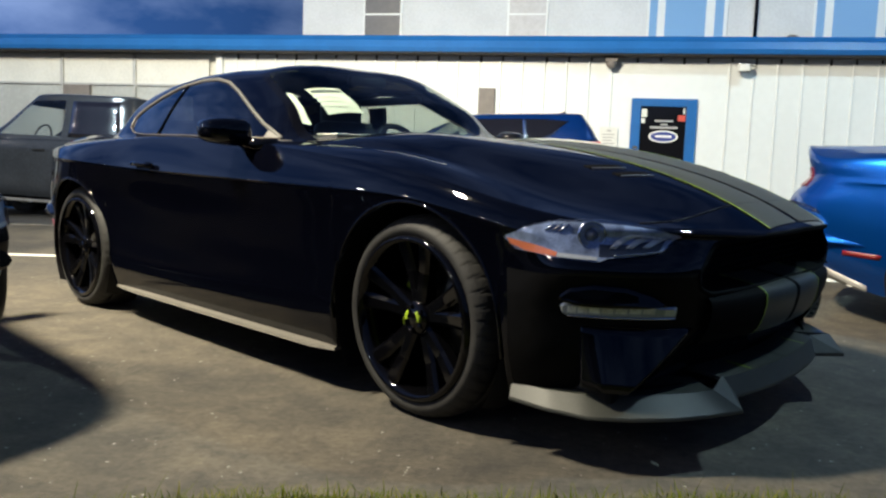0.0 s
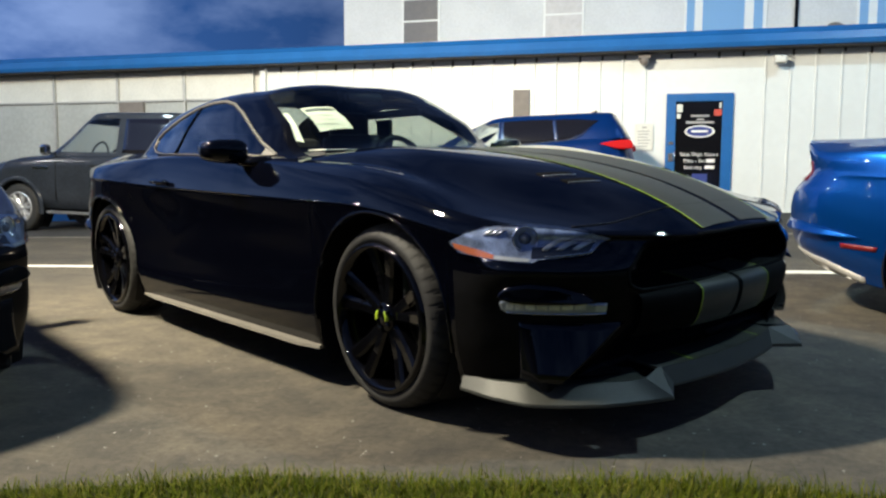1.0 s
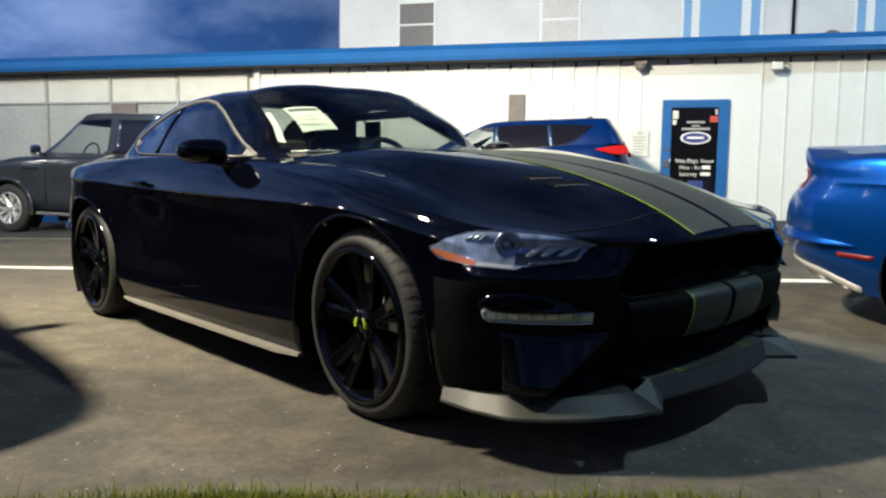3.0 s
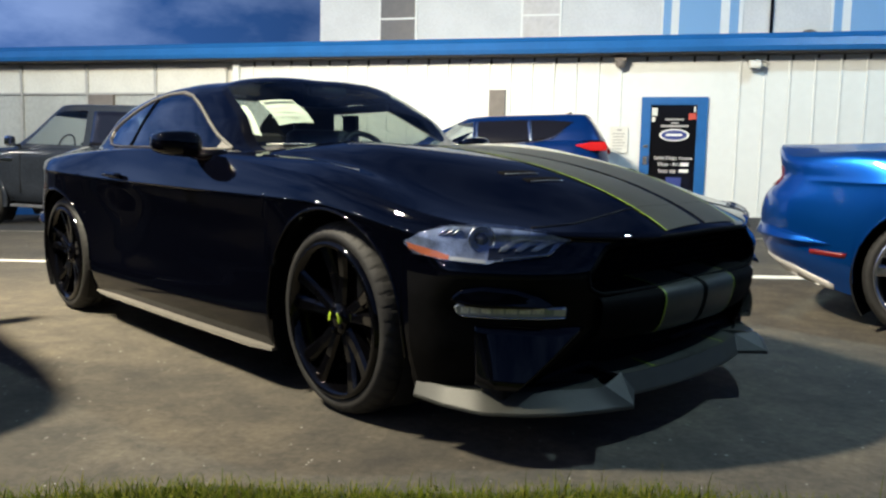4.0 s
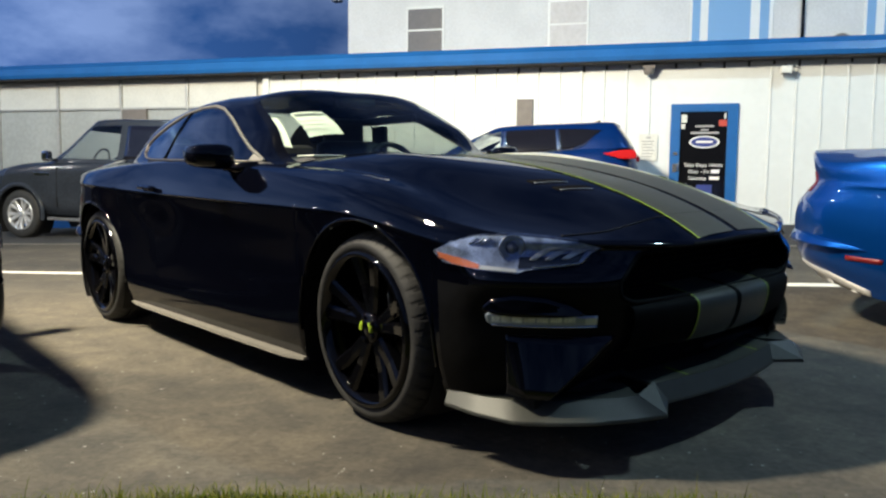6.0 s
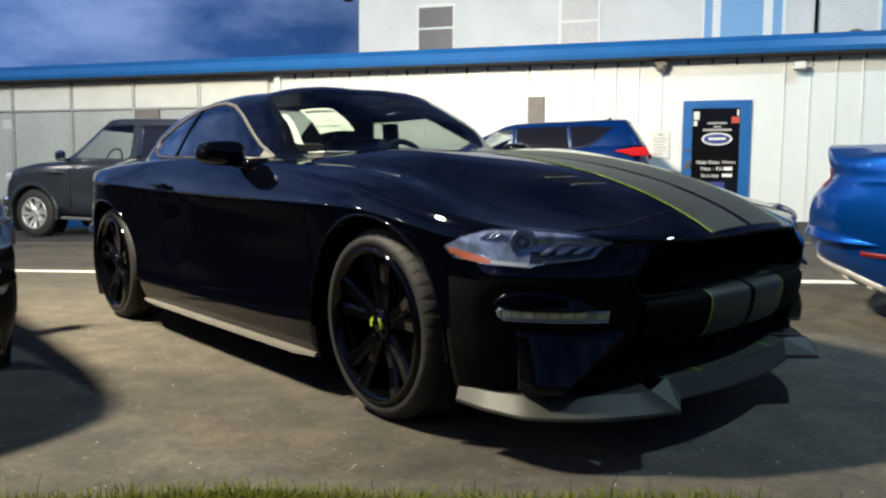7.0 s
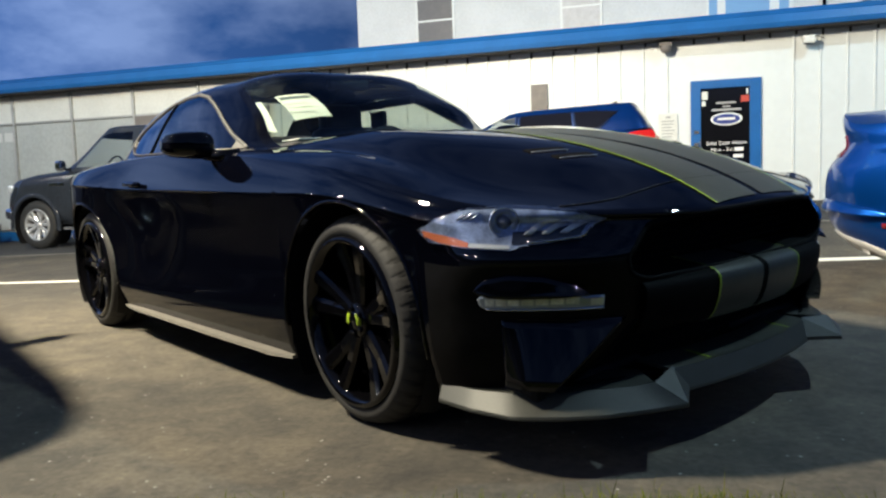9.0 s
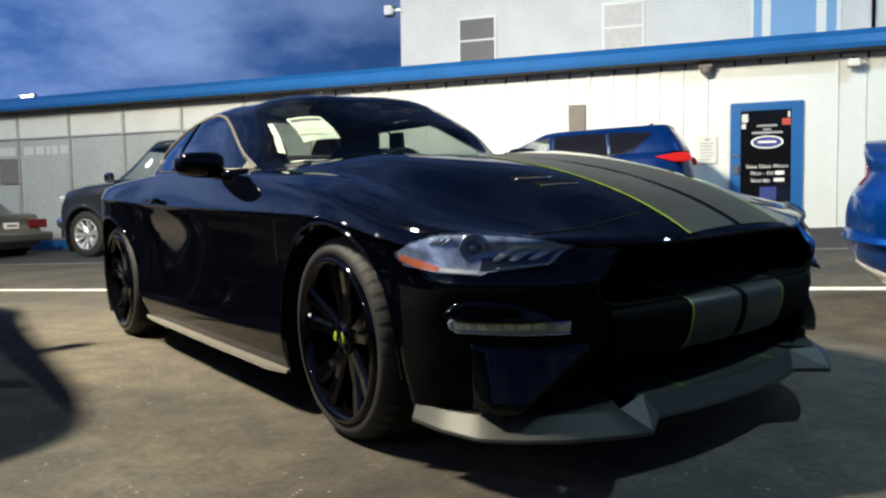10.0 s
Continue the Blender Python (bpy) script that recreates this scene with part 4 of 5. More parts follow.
def asphalt_material():
    m = bpy.data.materials.new("worn_asphalt")
    m.use_nodes = True
    n, l = m.node_tree.nodes, m.node_tree.links
    p = n["Principled BSDF"]
    co = n.new("ShaderNodeTexCoord")

    def noise_tex(scale, detail=5, rough=0.6):
        t = n.new("ShaderNodeTexNoise")
        t.inputs["Scale"].default_value, t.inputs["Detail"].default_value, t.inputs["Roughness"].default_value = scale, detail, rough
        l.new(co.outputs["Object"], t.inputs["Vector"])
        return t

    def ramp(src, stops):
        r = n.new("ShaderNodeValToRGB")
        r.color_ramp.elements[0].position, r.color_ramp.elements[1].position = stops[0][0], stops[-1][0]
        r.color_ramp.elements[0].color, r.color_ramp.elements[1].color = (*stops[0][1], 1), (*stops[-1][1], 1)
        l.new(src, r.inputs["Fac"])
        return r

    def mix(a, b, fac, kind="MULTIPLY"):
        x = n.new("ShaderNodeMix")
        x.data_type, x.blend_type = "RGBA", kind
        if isinstance(fac, float):
            x.inputs[0].default_value = fac
        else:
            l.new(fac, x.inputs[0])
        l.new(a, x.inputs[6])
        l.new(b, x.inputs[7])
        return x.outputs[2]

    base = ramp(noise_tex(0.7).outputs["Fac"], ((0.34, (0.040, 0.038, 0.034)), (0.66, (0.108, 0.095, 0.075))))
    grain = ramp(noise_tex(38, 6, 0.7).outputs["Fac"], ((0.30, (0.62, 0.62, 0.62)), (0.72, (1.35, 1.33, 1.30))))
    stones = n.new("ShaderNodeTexVoronoi")
    stones.inputs["Scale"].default_value = 60
    l.new(co.outputs["Object"], stones.inputs["Vector"])
    pick = n.new("ShaderNodeSeparateColor")
    l.new(stones.outputs["Color"], pick.inputs[0])
    few = n.new("ShaderNodeMath")
    few.operation, few.inputs[1].default_value = "GREATER_THAN", 0.966
    l.new(pick.outputs[0], few.inputs[0])
    near = n.new("ShaderNodeMath")
    near.operation = "LESS_THAN"
    size = n.new("ShaderNodeMath")
    size.operation, size.inputs[1].default_value = "MULTIPLY", 0.36
    l.new(pick.outputs[1], size.inputs[0])
    l.new(size.outputs[0], near.inputs[1])
    l.new(stones.outputs["Distance"], near.inputs[0])
    both_ = n.new("ShaderNodeMath")
    both_.operation = "MULTIPLY"
    l.new(few.outputs[0], both_.inputs[0])
    l.new(near.outputs[0], both_.inputs[1])
    pale = n.new("ShaderNodeRGB")
    pale.outputs[0].default_value = (0.29, 0.28, 0.26, 1)
    c = mix(base.outputs["Color"], grain.outputs["Color"], 1.0)
    blot = ramp(noise_tex(5, 8, 0.75).outputs["Fac"], ((0.36, (0.62, 0.63, 0.65)), (0.64, (1.26, 1.22, 1.14))))
    c = mix(c, blot.outputs["Color"], 1.0)
    c = mix(c, pale.outputs[0], both_.outputs[0], "MIX")
    l.new(c, p.inputs["Base Color"])
    p.inputs["Roughness"].default_value = 0.85
    b = n.new("ShaderNodeBump")
    b.inputs["Strength"].default_value, b.inputs["Distance"].default_value = 0.5, 0.006
    l.new(noise_tex(110, 4, 0.7).outputs["Fac"], b.inputs["Height"])
    l.new(b.outputs["Normal"], p.inputs["Normal"])
    return m


M["asphalt"] = asphalt_material()
M["line"] = shader("worn_road_paint", (0.74, 0.71, 0.63), 0.7, 0, 0, 0.2, 9, 0.2, 80)
M["soil"] = shader("turf_soil", (0.018, 0.020, 0.008), 0.95, 0, 0, 0.5, 8, 0.6, 30)
M["siding"] = shader("white_siding", (0.70, 0.73, 0.74), 0.45, 0, 0, 0.02, 0.6)
M["render_white"] = shader("painted_wall", (0.62, 0.64, 0.66), 0.7, 0, 0, 0.06, 1.5, 0.1, 40)
M["blue_metal"] = shader("blue_metal_trim", (0.012, 0.115, 0.36), 0.35, 0.0, 0.3, 0.08, 3)
M["frost"] = shader("grey_window_film", (0.42, 0.44, 0.44), 0.25, 0, 0.6, 0.08, 1.0)
M["white_panel"] = shader("white_panel", (0.66, 0.66, 0.63), 0.5, 0, 0, 0.06, 2)
M["mullion"] = shader("aluminium_mullion", (0.42, 0.42, 0.41), 0.4, 0.5, 0, 0.1, 10)
M["grey_box"] = shader("grey_brown_panel", (0.17, 0.15, 0.14), 0.6, 0, 0, 0.12, 6)
M["dark_glass"] = shader("dark_glass", (0.008, 0.008, 0.012), 0.08, 0, 0.5)
# the sky's reflection is put into this pane colour
M["sky_glass"] = shader("sky_coloured_glass", (0.26, 0.48, 0.78), 0.06, 0.15, 0.5)
M["dark_blind"] = shader("dark_window_blind", (0.085, 0.085, 0.10), 0.4, 0, 0.2, 0.1, 12)
M["pale_blind"] = shader("pale_window_blind", (0.50, 0.50, 0.52), 0.5, 0, 0, 0.08, 12)
M["sign_white"] = shader("sign_white", (0.85, 0.85, 0.85), 0.5)
M["near_black"] = shader("near_black", (0.012, 0.011, 0.010), 0.8)
M["concrete"] = shader("concrete", (0.22, 0.20, 0.17), 0.85, 0, 0, 0.2, 4, 0.2, 50)

xs = axis_lines(-20, 12, 0.8, 900)
ys = axis_lines(-6, 20, 0.4, 900)
tagged(ground_sheet("ground", xs, ys, 0.0, M["asphalt"]), "worn grey asphalt car park with pale stones", "ground", kind="structure")


def road_line(x0, x1, y0, y1):
    xs_, ys_ = np.linspace(x0, x1, 60), np.linspace(y0, y1, 3)
    tagged(ground_sheet("parking_line", list(xs_), list(ys_), 0.004, M["line"]), "worn white parking line on asphalt", "marking", kind="structure")


road_line(-17, 9, 7.20, 7.36)
M["dark_asphalt"] = shader("newer_dark_asphalt", (0.032, 0.032, 0.034), 0.85, 0, 0, 0.3, 1.2, 0.4, 110)
M["pale_edge"] = shader("pale_seam", (0.26, 0.24, 0.20), 0.85, 0, 0, 0.3, 5)
tagged(ground_sheet("pavement", list(np.linspace(-20, 11, 60)), list(np.linspace(10.45, 13.89, 12)), 0.006, M["dark_asphalt"]), "darker strip of newer asphalt before the building", "pavement", kind="structure")
tagged(ground_sheet("seam", list(np.linspace(-20, 11, 60)), list(np.linspace(10.34, 10.46, 3)), 0.009, M["pale_edge"]), "pale seam between two asphalts", "marking", kind="structure")


# ---- the building ----
def building():
    y = WALL
    # low front with ribbed siding
    wall = tagged(part("wall_north", boxed(-5.94, 12, y, y + 0.25, -0.9, 3.0), M["siding"]), "white ribbed metal siding wall", "wall", kind="structure")
    x, k = -5.7, 0
    while x < 11.8:
        if not 1.25 < x < 2.55:
            part("rib", boxed(x, x + 0.03, y - 0.022, y + 0.01, 0.05 + 0.03 * (x + 0.6), 2.9, 0.006), M["siding"], wall)
        # small near-black boxes stand in for the shadow at each rib's top
        part("rib_shade", boxed(x + 0.031, x + 0.066, y - 0.012, y + 0.005, 2.80 + 0.02 * ((k * 7) % 3), 2.892), M["near_black"], wall)
        k += 1
        x += 0.373
    base = tagged(part("wall_base", boxed(-5.94, 12, y - 0.03, y + 0.1, -0.6, 0.0), M["concrete"]), "brown concrete footing of the wall", "wall", kind="structure")
    # fascia
    bm = bmesh.new()
    prof = [(y - 0.02, 2.94), (y - 0.34, 2.92), (y - 0.36, 2.99), (y - 0.32, 3.11), (y - 0.2, 3.21), (y + 0.1, 3.26), (y + 3.0, 3.40), (y + 3.0, 3.0)]
    a = [bm.verts.new((-22, p, q)) for p, q in prof]
    b = [bm.verts.new((14, p, q)) for p, q in prof]
    for i in range(len(prof)):
        j = (i + 1) % len(prof)
        bm.faces.new((a[i], a[j], b[j], b[i]))
    bm.faces.new(a)
    bm.faces.new(b[::-1])
    tagged(part("roof_fascia", bm, M["blue_metal"]), "bright blue metal roof edge", "roof", kind="structure")
    # soffit coloured near black, with the roof edge's shade painted in
    tagged(part("soffit", boxed(-22, 14, y - 0.33, y - 0.002, 2.893, 2.919), M["near_black"]), "near-black strip painted as the shade under the roof edge", "soffit", kind="structure")
    # post between siding and storefront
    tagged(part("post", boxed(-6.06, -5.94, y - 0.08, y + 0.1, -0.5, 2.98, 0.01), M["siding"]), "white corner post", "post", kind="structure")
    # storefront
    front = tagged(part("storefront_back", boxed(-22, -6.06, y + 0.12, y + 0.25, -0.9, 3.0), M["white_panel"]), "storefront wall behind the window frames", "wall", kind="structure")
    tagged(part("storefront_base", boxed(-22, -6.06, y - 0.04, y + 0.11, -0.8, 0.02), M["blue_metal"]), "blue painted low wall under the shop windows", "wall", kind="structure")
    xm = [-20.0 + 1.53 * i for i in range(10)]
    for i, x0 in enumerate(xm[:-1]):
        x1 = xm[i + 1]
        win = tagged(part("window", boxed(x0 + 0.03, x1 - 0.03, y + 0.05, y + 0.08, 0.06, 2.30), M["frost"]), "grey filmed shop window", "window", kind="structure")
        part("transom_panel", boxed(x0 + 0.03, x1 - 0.03, y + 0.04, y + 0.08, 2.34, 2.885), M["white_panel"], win)
        part("mullion", boxed(x0 - 0.028, x0 + 0.028, y + 0.0, y + 0.11, 0.03, 2.89, 0.006), M["mullion"], win)
        part("transom_bar", boxed(x0 + 0.03, x1 - 0.03, y + 0.005, y + 0.11, 2.30, 2.34, 0.005), M["mullion"], win)
    # upper storey
    yu = 16.9
    up = tagged(part("upper_wall", boxed(-5.6, 14, yu, yu + 8, 3.2, 6.1), M["render_white"]), "white painted upper storey", "wall", kind="structure")

    def sash(x0, x1, z0, z1, blind):
        w = thing("window", "sash window with grey blinds in the upper storey", "window", kind="structure")
        part("window_frame", boxed(x0 - 0.05, x1 + 0.05, yu - 0.03, yu + 0.01, z0 - 0.05, z1 + 0.06, 0.008), M["siding"], w)
        part("pane", boxed(x0, x1, yu - 0.036, yu - 0.02, (z0 + z1) / 2 + 0.02, z1), M[blind], w)
        part("pane", boxed(x0, x1, yu - 0.036, yu - 0.02, z0, (z0 + z1) / 2 - 0.02), M[blind], w)
        part("window_sill", boxed(x0 - 0.06, x1 + 0.06, yu - 0.07, yu + 0.01, z0 - 0.09, z0 - 0.05), M["siding"], w)

    sash(-4.18, -3.41, 3.77, 4.67, "dark_blind")
    sash(-1.07, -0.32, 3.77, 4.67, "pale_blind")
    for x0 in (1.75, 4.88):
        w = thing("window", "triple window with the evening sky's reflection put into its colour", "window", kind="structure")
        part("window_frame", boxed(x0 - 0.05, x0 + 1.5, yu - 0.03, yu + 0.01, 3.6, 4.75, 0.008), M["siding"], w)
        # blue panes carry a painted sky reflection
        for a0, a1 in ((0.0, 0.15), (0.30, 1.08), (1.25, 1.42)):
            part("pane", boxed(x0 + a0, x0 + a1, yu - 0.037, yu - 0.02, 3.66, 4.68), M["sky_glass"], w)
    tagged(part("drain_pipe", boxed(3.74, 3.80, yu - 0.08, yu - 0.005, 3.3, 6.05, 0.01), M["gloss_black"]), "thin black pipe on the upper wall", "pipe")
    for i, x0 in enumerate((-1.2, -0.15, 0.75, 2.45, 3.6, 4.75, 5.85)):
        tagged(part("wall_letter", boxed(x0, x0 + 0.62, yu - 0.12, yu - 0.003, 5.14, 5.75, 0.03), M["sign_white"]), "plain white raised sign block on the upper wall", "sign", "wall sign blocks")


building()

# ---- the cars ----
HEAD = math.degrees(math.atan2(-0.5353, 0.8449))
coupe("black fastback coupe with grey racing stripes and lime pinstripes", pose(0.719, 3.768, 0, 0, 0, HEAD) @ pose(0, -0.79, 0, 2.0, 0, 0) @ pose(0, 0.81, 0), M["black_paint"], True, "gloss_black", "lime", papers=True)
coupe("black fastback coupe parked beside the striped one", pose(-2.052, 2.338, 0, 0, 0, HEAD - 2.8), M["dull_paint"], False, "gloss_black")
BLUE = -26.0
bf, bl = Vector((math.cos(radians(BLUE)), math.sin(radians(BLUE)), 0)), Vector((-math.sin(radians(BLUE)), math.cos(radians(BLUE)), 0))
blue_at = Vector((2.87, 5.17, 0)) + 2.72 * bf + 0.915 * bl
coupe("bright blue fastback coupe with silver wheels", pose(blue_at.x, blue_at.y, 0.012, 0, -0.4, BLUE) @ Matrix.Diagonal((1, 1, 1.04, 1)), M["blue_paint"], False, "alloy", valance=True, skin=HIGH_TAILED)


# ---- other vehicles ----
def ring_row(xf, xr, w, zf, zr, cf=0.3, cb=0.3, knee=None):
    """A row of a skin from the middle of the front to the middle of the back, with rounded corners."""
    xs_ = [xf, xf - 0.02, xf - 0.10 * cf / 0.3, xf - cf, xf - cf - 0.25]
    ws_ = [0, w * 0.5, w * 0.85, w * 0.97, w]
    back = [xr + cb + 0.25, xr + cb, xr + 0.10 * cb / 0.3, xr + 0.02, xr]
    mid = [xs_[-1] + (back[0] - xs_[-1]) * t for t in (0.25, 0.5, 0.75)]
    xx = xs_ + mid + back
    ww = ws_ + [w] * 3 + ws_[::-1]
    if knee:
        zz = np.interp([-x for x in xx], [-xf, -knee[0], -xr], [zf, knee[1], zr])
        return np.array(list(zip(xx, ww, zz)))
    return np.array([(x, q, zf + (zr - zf) * (xf - x) / (xf - xr)) for x, q in zip(xx, ww)])


def hull(name, rows, paint, parent, wheels, r_arch, window=None, n=26, glass="tint", screens=(), rear="tint"):
    """A closed skin over rows, with wheel arches cut into its flanks and side windows."""
    us = np.linspace(0, 12, 220)
    a = np.array([cr(np.concatenate([r[[1]] * (1, -1, 1), r, r[[-2]] * (1, -1, 1)]), us) for r in rows])
    a = np.concatenate([2 * a[[0]] - a[[1]], a, 2 * a[[-1]] - a[[-2]]])
    top = len(rows) - 1
    p = skin_columns(a, 0, top, n * 4, cr)
    zc = [w[1] for w in wheels]
    in_arch = lambda x, z: any((x - ax) ** 2 + (max(z - hz, 0) if z > hz else 0) ** 2 < r_arch**2 and z < hz + r_arch for ax, hz in wheels)
    keep = lambda x, y, z: not (in_arch(x, z) and abs(y) > 0.5) and not (window and any(inside(q, x, z) for q in window)) and not any(k * (x - xs0) > 0 and abs(y) < w0 and z0 < z < z1 for k, xs0, w0, z0, z1 in screens)
    body = sheet(name, p, paint, parent, keep=keep)
    for k, xs0, w0, z0, z1 in screens:
        sheet("windscreen" if k > 0 else "rear_window", p, M[glass], parent, keep=lambda x, y, z: k * (x - xs0) > 0 and abs(y) < w0 and z0 < z < z1)
    for num, q in enumerate(window or ()):
        for k in (0, 1):
            g = both(p)[k]
            m1, m2, _ = g.shape
            flat = g.reshape(-1, 3)
            bm, bv = bmesh.new(), {}
            for t in grid_faces(m1, m2, flip=bool(k)):
                c = np.mean(flat[list(t)], axis=0)
                if inside(q, c[0], c[2]) and abs(c[1]) > 0.3:
                    for i in t:
                        if i not in bv:
                            bv[i] = bm.verts.new(flat[i])
                    bm.faces.new([bv[i] for i in t]).smooth = True
            part("side_window", outward(bm), M[glass if num == 0 else rear], parent, "tinted side window")
    return a, p


def lain_on(cols):
    """A finder for points on a hull's flanks, by x and z."""
    from mathutils.bvhtree import BVHTree
    n, m, _ = cols.shape
    tree = BVHTree.FromPolygons([Vector(r) for r in cols.reshape(-1, 3)], grid_faces(n, m))

    def find(x, z, lift, s):
        hit = tree.ray_cast(Vector((x, 3, z)), Vector((0, -1, 0)))[0] or tree.find_nearest(Vector((x, 1, z)))[0]
        return Vector((x, s * (hit.y + lift), z))

    return find


def road_wheel(parent, x, y, r, rim_mat, rim_r, width=0.24, spokes=6):
    side = -1 if y < 0 else 1
    hub = wheel(parent, x, side, r, rim_mat, None, rim_r, spokes, width)
    hub.matrix_basis = pose(x, y, r, 0, 0, 0 if side < 0 else 180)
    return hub


def arches(parent, wheels, w, r):
    for ax, hz in wheels:
        for s in (-1, 1):
            v, nn = [], 24
            for i in range(nn):
                t = math.radians(-40 + 260 * i / (nn - 1))
                for y in (w - 0.01, w - 0.30):
                    v.append((ax + (r + 0.012) * math.cos(t), s * y, hz + (r + 0.012) * math.sin(t)))
            k = len(v)
            v.append((ax, s * (w - 0.30), hz))
            sheet_of("wheel_house", (v, grid_faces(nn, 2) + [(i * 2 + 1, (i + 1) * 2 + 1, k) for i in range(nn - 1)]), M["plastic"], parent)


M["truck_paint"] = shader("dark_grey_paint", (0.022, 0.026, 0.034), 0.12, 0.0, 0.0, 0.15, 2, spec=0.4)
M["sedan_paint"] = shader("grey_beige_paint", (0.10, 0.095, 0.088), 0.4, 0.3, 0.7)
M["suv_blue"] = shader("deep_blue_paint", (0.0008, 0.018, 0.105), 0.3, 0.2, 0.1, 0.1, 2, spec=0.12)
M["bright_rim"] = shader("bright_alloy_rim", (0.45, 0.46, 0.48), 0.25, 0.5, 0, 0.1, 20)
M["board_grey"] = shader("grey_running_board", (0.12, 0.12, 0.125), 0.5, 0.3, 0, 0.2, 12)
M["clear_glass"] = glass_shader("clear_car_glass", (0.80, 0.84, 0.84), 0.7)


def pickup():
    t = thing("pickup_truck", "dark grey crew cab pickup truck with chrome wheels", "truck", pose(-9.53, 12.46, -0.155, 0, -1.4, 180) @ Matrix.Diagonal((1, 1, 1.045, 1)))
    wh_ = ((0.0, 0.40), (-3.7, 0.40))
    rows = [ring_row(0.62, -4.85, 0.86, 0.42, 0.42, 0.25, 0.1), ring_row(0.78, -4.9, 0.95, 0.55, 0.55, 0.3, 0.1), ring_row(0.80, -4.9, 0.985, 0.75, 0.75, 0.3, 0.1),
            ring_row(0.76, -4.9, 0.99, 0.96, 1.02, 0.34, 0.1), ring_row(0.70, -4.9, 0.972, 1.09, 1.28, 0.36, 0.1, (-0.7, 1.22)), ring_row(0.58, -4.86, 0.90, 1.16, 1.36, 0.36, 0.1, (-0.7, 1.30)),
            ring_row(0.35, -4.6, 0.68, 1.22, 1.38, 0.3, 0.1, (-0.7, 1.36)), ring_row(0.1, -4.2, 0.0, 1.27, 1.38, 0.3, 0.1, (-0.7, 1.38))]
    hull("body", rows, M["truck_paint"], t, wh_, 0.47)
    cab = [ring_row(-0.37, -3.30, 0.93, 1.28, 1.30, 0.30, 0.1), ring_row(-0.70, -3.27, 0.86, 1.52, 1.54, 0.34, 0.1), ring_row(-1.13, -3.22, 0.77, 1.90, 1.93, 0.34, 0.12),
           ring_row(-1.30, -3.15, 0.71, 2.01, 2.02, 0.34, 0.15), ring_row(-1.6, -2.9, 0.40, 2.045, 2.05, 0.3, 0.15), ring_row(-1.9, -2.7, 0.0, 2.05, 2.055, 0.3, 0.15)]
    w1 = [(-0.82, 1.36), (-1.35, 1.89), (-1.95, 1.92), (-1.95, 1.36)]
    skin, cols = hull("cab", cab, M["truck_paint"], t, (), 0.1, (w1,), glass="clear_glass", screens=((1, -1.52, 0.70, 1.37, 1.83),))
    lie = lain_on(cols)
    for s in (-1, 1):
        f = lambda x, z, lift: lie(x, z, lift, s)
        sheet_of("rear_side_window", patch([(-2.08, 1.915), (-2.9, 1.92)], [(-2.08, 1.36), (-3.0, 1.36)], f, 0.006, 12, 8, 0.008), M["dark_glass"], t, "dark rear side window")
        part("running_board", boxed(-3.1, -0.62, s * 0.90, s * 1.02, 0.34, 0.385, 0.012), M["board_grey"], t)
        mir = part("mirror", boxed(-0.74, -0.62, s * 0.99, s * 1.15, 1.30, 1.47, 0.04), M["chrome"], t, "chrome door mirror")
        part("mirror_arm", boxed(-0.71, -0.66, s * 0.86, s * 1.0, 1.31, 1.35, 0.008), M["plastic"], mir)
        for x0 in (-1.62, -2.72):
            part("door_handle", boxed(x0 - 0.11, x0 + 0.11, s * 0.985, s * 1.01, 1.125, 1.155, 0.008), M["plastic"], t)
        for x0 in (-0.80, -1.98, -3.12):
            part("door_seam", boxed(x0 - 0.006, x0 + 0.006, s * 0.975, s * 0.993, 0.56, 1.20), M["plastic"], t)
        part("headlight", boxed(0.44, 0.665, s * 0.70, s * 0.915, 0.94, 1.07, 0.03), M["lamp_bright"], t, "clear headlight")
        part("badge", boxed(-0.66, -0.34, s * 0.985, s * 1.003, 1.065, 1.115, 0.004), M["chrome"], t, "small chrome fender badge")
        v, nn = [], 22
        for i in range(nn):
            ang = math.radians(-8 + 196 * i / (nn - 1))
            for q, y in ((0.47, 0.985), (0.47, 1.015), (0.53, 1.012), (0.545, 0.985)):
                v.append((q * math.cos(ang), s * y, 0.40 + q * math.sin(ang)))
        sheet_of("arch_flare", (v, grid_faces(nn, 4)), M["truck_paint"], t)
    part("front_bumper", boxed(0.52, 0.80, -0.90, 0.90, 0.48, 0.70, 0.08), M["chrome"], t, "chrome front bumper")
    part("underbody", boxed(-4.6, 0.5, -0.75, 0.75, 0.36, 0.6, 0.03), M["plastic"], t)
    part("dashboard", boxed(-1.1, -0.8, -0.8, 0.8, 1.15, 1.36, 0.04), M["interior"], t)
    for s in (-1, 1):
        seat = part("seat", boxed(-2.05, -1.85, s * 0.42 - 0.25, s * 0.42 + 0.25, 1.0, 1.55, 0.06), M["seat"], t)
        part("headrest", boxed(-2.1, -2.0, s * 0.42 - 0.13, s * 0.42 + 0.13, 1.58, 1.76, 0.04), M["seat"], seat)
    ring = [(-1.25 - 0.06 * math.sin(q), 0.42 + 0.19 * math.cos(q), 1.36 + 0.18 * math.sin(q)) for q in np.linspace(0, 2 * math.pi, 25)[:-1]]
    sheet_of("steering_wheel", tube(ring, 0.016, 6, True), M["interior"], t)
    arches(t, wh_, 0.98, 0.47)
    for ax, hz in wh_:
        for s in (-1, 1):
            road_wheel(t, ax, s * 0.955, 0.41, M["bright_rim"], 0.268, 0.27)


M["lens_white"] = shader("white_lamp_lens", (0.7, 0.72, 0.75), 0.12, 0, 1.0)
pickup()


